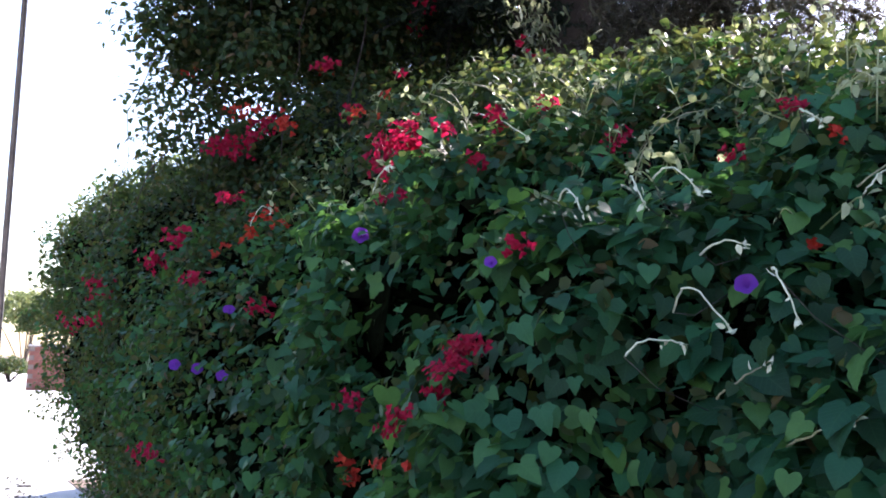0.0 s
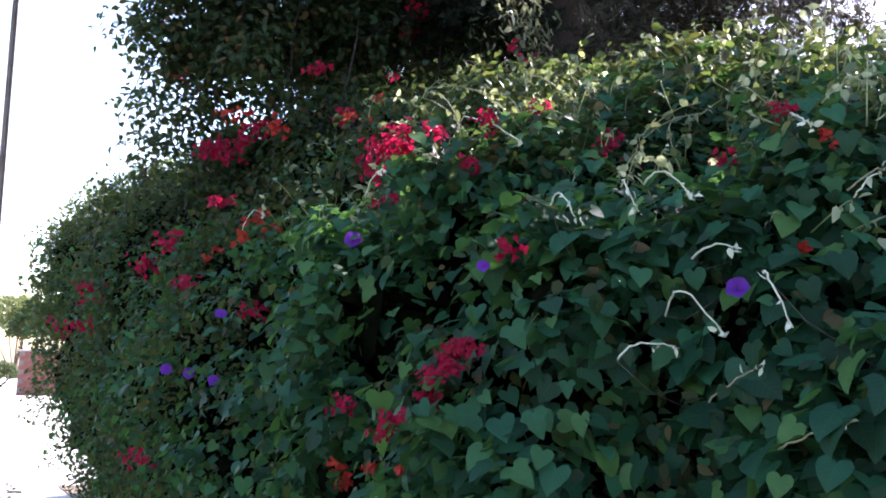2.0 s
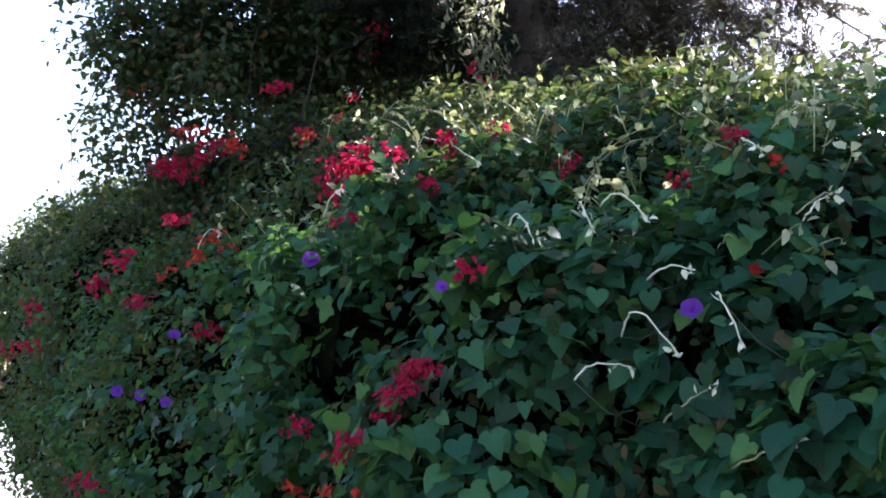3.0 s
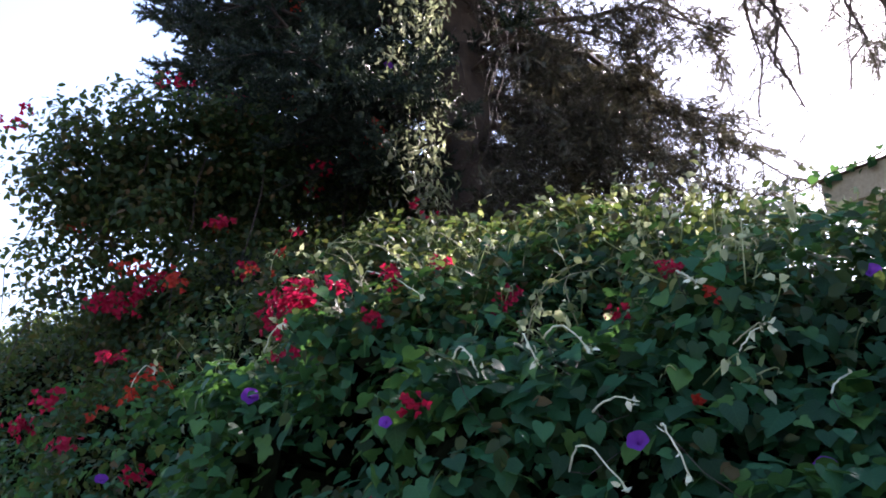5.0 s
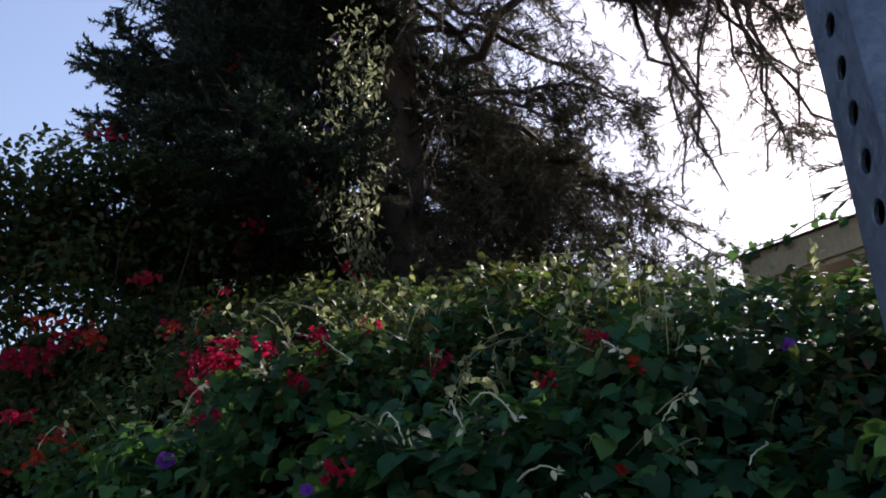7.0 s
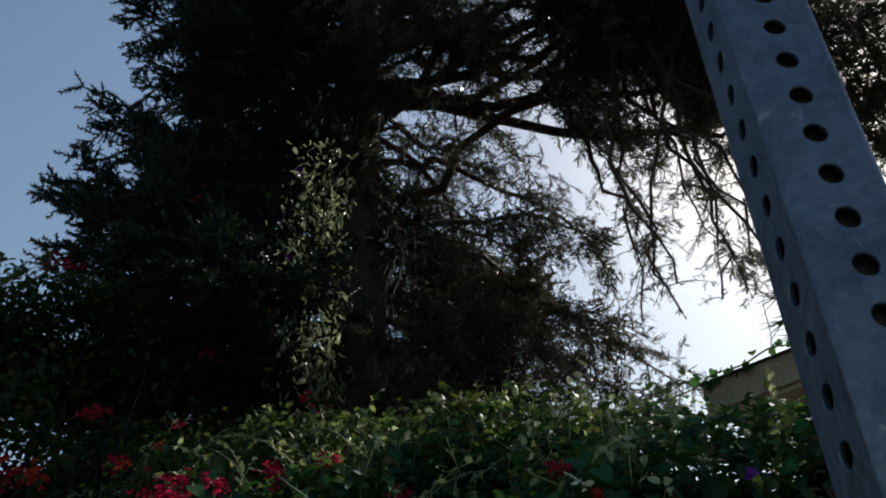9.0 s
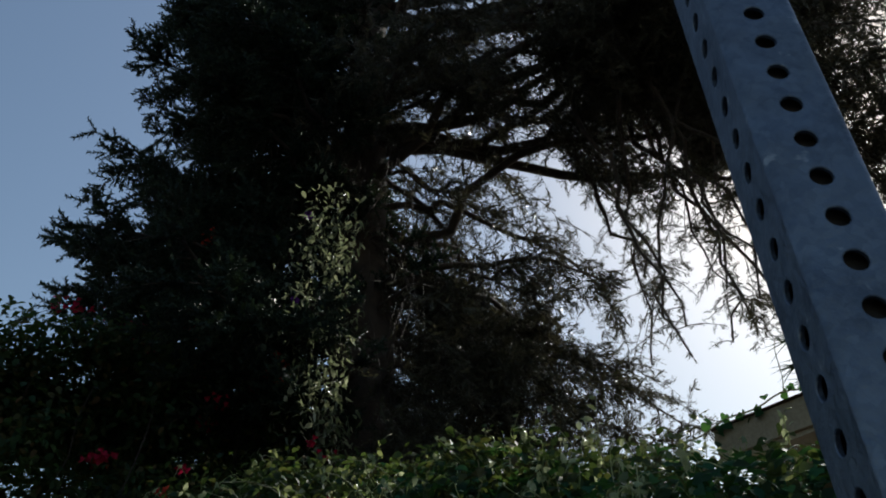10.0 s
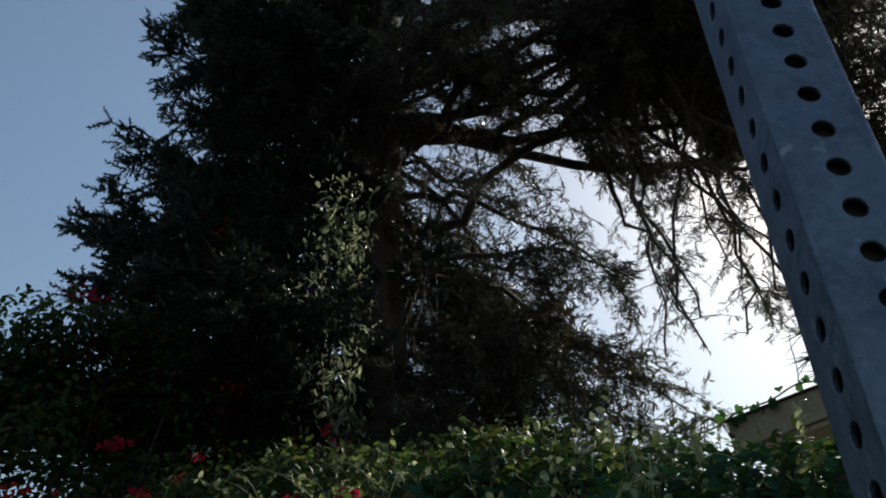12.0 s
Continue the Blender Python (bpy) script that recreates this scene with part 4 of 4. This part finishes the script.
def morning_glory():
    """A funnel with a five-lobed rim."""
    v, f, n = [], [], 20
    for r, y in ((0.03, -0.42), (0.10, -0.22), (0.28, -0.05), (0.5, 0.03)):
        for k in range(n):
            a = k * 2 * math.pi / n
            q = r * (1 + (0.07 * math.cos(5 * a) if r > 0.4 else 0))
            v.append((q * math.cos(a), q * math.sin(a), y - (0.03 * math.cos(5 * a) if r > 0.4 else 0)))
    for g in range(3):
        for k in range(n):
            a, b = g * n + k, g * n + (k + 1) % n
            f += [(a, b, b + n), (a, b + n, a + n)]
    f += [(0, k, k + 1) for k in range(1, n - 1)]
    return np.array(v), np.array(f)


glory = np_mesh("purple_flower", *morning_glory(), PURPLE_PETAL, smooth=True)


def put_glory(parent, p, n, size):
    ob = under("purple_flower", glory, parent, "violet trumpet-shaped flower")
    ob.matrix_basis = Matrix.Translation(p) @ Matrix(frames(unit(n * 0.3 + unit(np.array([0.0, -0.3, 1.6]) - p) + UP * 0.3 + rng.normal(size=3) * 0.25)[None], rng.normal(size=(1, 3)))[0].tolist()).to_4x4() @ Matrix.Scale(size, 4)


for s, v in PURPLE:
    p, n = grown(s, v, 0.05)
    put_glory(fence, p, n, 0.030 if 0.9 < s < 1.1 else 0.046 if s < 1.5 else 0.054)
for p, m in TREE_FLOWERS:
    q = np.array(p)
    q[:2] *= 1.03
    q[2] += 0.03 * (q[2] - 1.5)
    bract_cluster(drape, q, unit(np.array([-q[0], -q[1], 0.0])), 0.08 if q[1] > 4.7 else 0.05, 10 if q[1] > 4.7 else 5, m, 0.026 if q[1] > 4.7 else 0.02)
for p, m in LOW_FLOWERS:
    q = np.array(p)
    bract_cluster(drape, q, unit(np.array([-q[0], -q[1], 0.0])), 0.08, 18, m, 0.024)
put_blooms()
for p in ((0.35, 5.59, 5.97), (0.3, 5.59, 5.07)):
    put_glory(drape, np.array(p), np.array([0, -1.0, 0]), 0.08)

# bud leaves share the tendrils' pale colour, which holds the sunlight
bud_mesh = np_mesh("bud_leaf", *OVATE, SUN_PALE_STEM, OVATE[0][:, :2], True)
# tendrils arching out of the leaves, sunlight put into their pale colour
for s0, v0, s1, v1, lift, out in TENDRILS:
    (a, na), (b, nb) = grown(s0, v0, out), grown(s1, v1, out)
    t = np.linspace(0, 1, 12)[:, None]
    path = a * (1 - t) + b * t + (na * 0.5 + UP * 0.8) * lift * np.sin(t * math.pi) + jitter(12) * 0.0015
    x_at = t[:, 0]
    v_, f_, u_ = tubes([path], [(0.0024, 0.0014)], 6)
    tendril = under("tendril", np_mesh("tendril", v_, f_, SUN_PALE_STEM if out > 0.07 else GREEN_STEM, u_, True), fence, "shoot tip, pale with painted sunlight" if out > 0.07 else "thin twining stem")
    if out > 0.07:      # the slim stalk on which the shoot reaches out of the leaves
        v_, f_, u_ = tubes([np.stack([grown(s0, v0, -0.03)[0], a - na * out * 0.4 - UP * 0.02, a])], [(0.0009, 0.0009)], 5)
        stalk = new("stalk", np_mesh("stalk", v_, f_, BARK, smooth=True))
        stalk.parent = tendril
    k = 6
    x = rng.uniform(0.55, 1.0, k); x[:4] = rng.uniform(0.93, 1.0, 4)
    q = np.stack([np.interp(x, x_at, path[:, c]) for c in range(3)], -1) + jitter(k) * 0.004
    turns = frames(jitter(k) + UP * 0.2, jitter(k) - UP * 0.5)
    for m in range(k):
        ob = new("bud_leaf", bud_mesh)
        ob.parent = tendril
        ob.matrix_basis = Matrix.Translation(q[m]) @ Matrix(turns[m].tolist()).to_4x4() @ Matrix.Scale(float(rng.uniform(0.010, 0.024)), 4)

# ---------------------------------------------------------------- vines hanging round the trunk
hung = thing("hanging_vine", "long dry vines and leafy strands hanging round the trunk", "vine", (0.7, 5.8, 3.0))
paths, radii, lp = [], [], []
for k in range(110):
    a = rng.uniform(-1.2, 1.0)
    c = np.array([0.75 + a * 0.75, 5.85 - 0.25 * rng.random() + 0.15 * abs(a), rng.uniform(4.2, 9.0)])
    L = rng.uniform(0.8, 2.2)
    t = np.linspace(0, 1, 9)[:, None]
    path = c - UP * L * t + rng.normal(size=3) * np.array([0.3, 0.15, 0]) * t + np.cumsum(jitter(9) * 0.02, 0)
    paths.append(path); radii.append((0.005, 0.002))
v_, f_, u_ = tubes(paths, radii, 3)
under("dry_strand_tangle", np_mesh("dry_strand_tangle", v_, f_, BARK), hung, "thin brown dry strands")["kind"] = "stuff"
lp, ln, green = [], [], []
for k in range(25):      # leafy strands that hang in tiers
    c = np.array([0.50 + rng.normal() * 0.10, 5.02 + rng.normal() * 0.10, rng.uniform(4.0, 6.1)])
    L = rng.uniform(0.4, 1.3)
    n = int(L * rng.uniform(45, 80))
    x = rng.random(n)[:, None] ** 0.8
    q = c - UP * L * x + rng.normal(size=3) * np.array([0.18, 0.08, 0]) * x + jitter(n) * np.array([0.055, 0.05, 0.05])
    lp.append(q); ln.append(unit(jitter(n) * 0.8 + np.array([0.1, -0.7, 0.2])))
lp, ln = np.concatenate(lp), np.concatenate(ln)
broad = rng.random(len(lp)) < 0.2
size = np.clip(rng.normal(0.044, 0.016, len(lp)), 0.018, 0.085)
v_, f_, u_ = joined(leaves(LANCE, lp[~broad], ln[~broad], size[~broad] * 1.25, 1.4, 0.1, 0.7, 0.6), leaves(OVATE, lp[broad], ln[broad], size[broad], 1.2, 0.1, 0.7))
under("foliage", np_mesh("foliage", v_, f_, VINE_LEAF, u_, True), hung, "yellow-green leaves, some pale with painted sunlight")["kind"] = "stuff"

# ---------------------------------------------------------------- house behind the fence
def slab_part(name, lo, hi, material, parent, turn, bevel=0.0, label=""):
    bm = bmesh.new()
    box(bm, lo, hi, bevel)
    bmesh.ops.transform(bm, matrix=turn, verts=bm.verts)
    return part(name, bm, material, parent, label)


ha = radians(-65)
HOUSE = Matrix.Translation((4.12, 5.85, 0)) @ Matrix.Rotation(ha, 4, "Z")
house = thing("house", "cream stuccoed house with a pale painted eaves board", "house", HOUSE.translation)
slab_part("wall", (0.45, 0.6, -0.1), (11, 8.0, 4.05), STUCCO, house, HOUSE)
slab_part("eaves_board", (0.0, 0.0, 4.10), (11.4, 0.04, 4.36), FASCIA, house, HOUSE, 0.004, "cream painted eaves board")
slab_part("gable_board", (-0.04, 0.0, 4.10), (0.0, 8.4, 4.36), FASCIA, house, HOUSE, 0.004)
slab_part("soffit", (0.0, 0.04, 4.06), (11.4, 8.4, 4.10), FASCIA, house, HOUSE)
bm = bmesh.new()
vs = [bm.verts.new(c) for c in ((-0.06, -0.05, 4.365), (11.4, -0.05, 4.365), (11.4, 4.2, 4.9), (-0.06, 4.2, 4.9), (-0.06, 8.4, 4.365), (11.4, 8.4, 4.365))]
bm.faces.new((vs[0], vs[1], vs[2], vs[3])); bm.faces.new((vs[3], vs[2], vs[5], vs[4])); bm.faces.new((vs[0], vs[3], vs[4])); bm.faces.new((vs[1], vs[5], vs[2])); bm.faces.new((vs[0], vs[4], vs[5], vs[1]))
bmesh.ops.recalc_face_normals(bm, faces=bm.faces)
bmesh.ops.transform(bm, matrix=HOUSE, verts=bm.verts)
part("roof", bm, SHINGLE, house)

# ---------------------------------------------------------------- vine creeping along the eaves
creeper = thing("creeping_vine", "thin vine with dark heart-shaped leaves creeping along the eaves board", "vine", HOUSE @ Vector((0.6, -0.03, 4.40)))
rng = np.random.default_rng(33)
x = np.linspace(-0.7, 2.7, 40)
stem = np.stack([x, -0.06 + 0.03 * np.sin(x * 5), 4.36 + 0.05 * np.sin(x * 3.1) + 0.02 * np.sin(x * 11)], -1)
turn = np.array(HOUSE.to_3x3())
stem = stem @ turn.T + np.array(HOUSE.translation)
v_, f_, u_ = tubes([stem], [(0.010, 0.005)], 5)
under("stem", np_mesh("stem", v_, f_, GREEN_STEM, smooth=True), creeper)
toward = unit(np.array([-0.6, -0.8, 0.1]))
for k in range(40):
    q = along(stem, rng.uniform(0, 1) ** 1.3) + rng.normal(size=3) * np.array([0.03, 0.03, 0.035])
    ob = under("leaf", leaf_mesh, creeper)
    ob.matrix_basis = Matrix.Translation(q) @ Matrix(leaf_frame(toward, 0.9, 0.2, 0.6).tolist()).to_4x4() @ Matrix.Scale(float(rng.uniform(0.05, 0.10)), 4)
x = np.linspace(0, 1, 12)[:, None]
spray = along(stem, 0.42) + x * (turn @ np.array([0.12, -0.1, 0.0])) + UP * (0.55 * x - 0.1 * x ** 3) + np.sin(x * 7) * np.array([0.03, 0.02, 0])
v_, f_, u_ = tubes([spray], [(0.006, 0.003)], 4)
under("stem", np_mesh("stem", v_, f_, GREEN_STEM, smooth=True), creeper, "thin upright shoot")

# ---------------------------------------------------------------- palm beyond the house
PALM = np.array([11.0, 10.6])
palm = thing("palm_tree", "slim palm with stiff dark fronds behind the house", "tree", (*PALM, 0))
z = np.linspace(-0.1, 8.9, 14)
v_, f_, u_ = tubes([np.stack([PALM[0] + 0.03 * np.sin(z), PALM[1] + 0 * z, z], -1)], [(0.20, 0.14)], 10)
under("trunk", np_mesh("trunk", v_, f_, BARK, smooth=True), palm)
for k in range(16):
    a, rise = k * 2.4, rng.uniform(-0.15, 0.8)
    d = np.array([math.cos(a) * math.cos(rise), math.sin(a) * math.cos(rise), math.sin(rise)])
    L = rng.uniform(1.3, 1.75)
    base = np.array([*PALM, 8.9])
    t = np.linspace(0, 1, 6)[:, None]
    rib = base + d * L * t - UP * 0.25 * L * t ** 2
    sets = [tubes([rib], [(0.02, 0.008)], 4)]
    for m in range(26):
        x = rng.uniform(0.45, 1.0)
        q = np.array([np.interp(x, t[:, 0], rib[:, c]) for c in range(3)])
        tip = unit(d + rng.normal(size=3) * 0.35) * rng.uniform(0.35, 0.6)
        sets.append(tubes([np.stack([q, q + tip * 0.5, q + tip - UP * 0.04])], [(0.016, 0.002)], 3))
    v_, f_, u_ = joined(*sets)
    under("frond", np_mesh("frond", v_, f_, PALM_LEAF), palm)

# ---------------------------------------------------------------- street end: pole, wall, bush, far hedge
def seen_from_origin(az, d, z=0.0):
    return Vector((math.sin(radians(az)) * d, math.cos(radians(az)) * d, z))


pole = thing("utility_pole", "weathered wooden utility pole leaning slightly beside the pavement", "utility pole", seen_from_origin(-28.75, 17.0, -0.1))
z = np.linspace(-0.1, 10.5, 12)
q = np.array(pole.location)
v_, f_, u_ = tubes([np.stack([q[0] - 0.024 * z, q[1] + 0 * z, z], -1)], [(0.062, 0.045)], 12)
under("shaft", np_mesh("shaft", v_, f_, POLE_WOOD, smooth=True), pole)
v_, f_, u_ = tubes([np.stack([q[0] - 0.024 * z + 0.062, q[1] - 0.02 + 0 * z, z], -1)], [(0.018, 0.018)], 6)
under("conduit", np_mesh("conduit", v_, f_, DARK_PLASTIC), pole)

wall_m = Matrix.Translation(seen_from_origin(-25.6, 40.0, -0.05)) @ Matrix.Rotation(radians(25), 4, "Z")
wall = thing("brick_wall", "low red brick garden wall", "wall", wall_m.translation)
slab_part("core", (-1.0, 0.03, -0.15), (5.0, 0.24, 1.95), MORTAR, wall, wall_m)
brick_mesh = bpy.data.meshes.new("brick")
bm = bmesh.new(); box(bm, (0, 0, 0), (0.43, 0.10, 0.19), 0.008); bm.to_mesh(brick_mesh); bm.free()
brick_mesh.materials.append(BRICK)
for row in range(10):
    for col in range(13):
        ob = under("brick", brick_mesh, wall)
        ob.matrix_basis = wall_m @ Matrix.Translation((-1.0 + 0.45 * col + (0.22 if row % 2 else 0), 0.0, -0.05 + 0.2 * row))
slab_part("coping", (-1.05, -0.04, 1.95), (5.05, 0.30, 2.03), CONCRETE, wall, wall_m, 0.01)


def bush(name, label, centre, radii, count, size, material, category="bush"):
    """A shrub of many small leaves on a tangle of stems."""
    ob = thing(name, label, category, (centre[0], centre[1], 0))
    d = unit(jitter(count)); d[:, 2] = np.abs(d[:, 2]) * 1.0 - 0.25
    c = np.array(centre)
    r = 1 + 0.22 * waves(d * 2.0, 0.9, 31)
    q = c + d * np.array(radii) * (r * rng.uniform(0.7, 1.02, count))[:, None]
    v, f, u = leaves(OVATE, q, d, rng.uniform(0.7, 1.3, count) * size, 0.6, 0.4, 0.6)
    under("foliage", np_mesh("foliage", v, f, material, u), ob)["kind"] = "stuff"
    paths = []
    for k in range(14):
        e = c + unit(rng.normal(size=3)) * np.array(radii) * 0.8
        t = np.linspace(0, 1, 5)[:, None]
        paths.append(np.array([c[0], c[1], -0.1]) * (1 - t) + e * t + UP * 0.2 * np.sin(t * 3.1))
    v, f, u = tubes(paths, [(0.05, 0.015)] * 14, 5)
    under("stem_tangle", np_mesh("stem_tangle", v, f, BARK), ob)
    return ob


c = seen_from_origin(-25.9, 42.0)
bush("bush", "rounded brownish green bush over the brick wall", (c.x, c.y, 3.0), (1.5, 1.5, 1.7), 5000, 0.14, SMALL_LEAF)
c = seen_from_origin(-28.0, 52.0)
bush("clipped_hedge", "low clipped green hedge beside the driveway", (c.x, c.y, 0.7), (1.2, 1.2, 0.9), 3000, 0.12, SMALL_LEAF)
c = seen_from_origin(-27.3, 80.0)
bush("street_tree", "sunlit pale green tree far down the street", (c.x, c.y, 5.0), (3.0, 3.0, 3.0), 6000, 0.25, YOUNG_LEAF, "tree")

litter_n = 420
q = np.array([fence_place(rng.uniform(3.5, 11.0), -abs(rng.normal()) * 0.28 + 0.12, rng.uniform(-0.015, 0.012)) for k in range(litter_n)])
v_, f_, u_ = scatter(OVATE, q, frames(UP + jitter(litter_n) * 0.35, jitter(litter_n)), rng.uniform(0.03, 0.07, litter_n))
fallen = new("fallen_leaves", np_mesh("fallen_leaves", v_, f_, DRY_SPRAY, u_))
tagged(fallen, "dry brown leaves fallen along the foot of the vines", "leaf litter", kind="stuff")

scrap = thing("litter", "small dark scrap lying on the pavement", "litter", seen_from_origin(-26.6, 10.8, -0.02))
bm = bmesh.new(); box(bm, (-0.075, -0.03, 0.0), (0.075, 0.03, 0.02), 0.006)
bmesh.ops.transform(bm, matrix=Matrix.Translation(scrap.location) @ Matrix.Rotation(0.4, 4, "Z"), verts=bm.verts)
part("scrap", bm, DARK_PLASTIC, scrap)
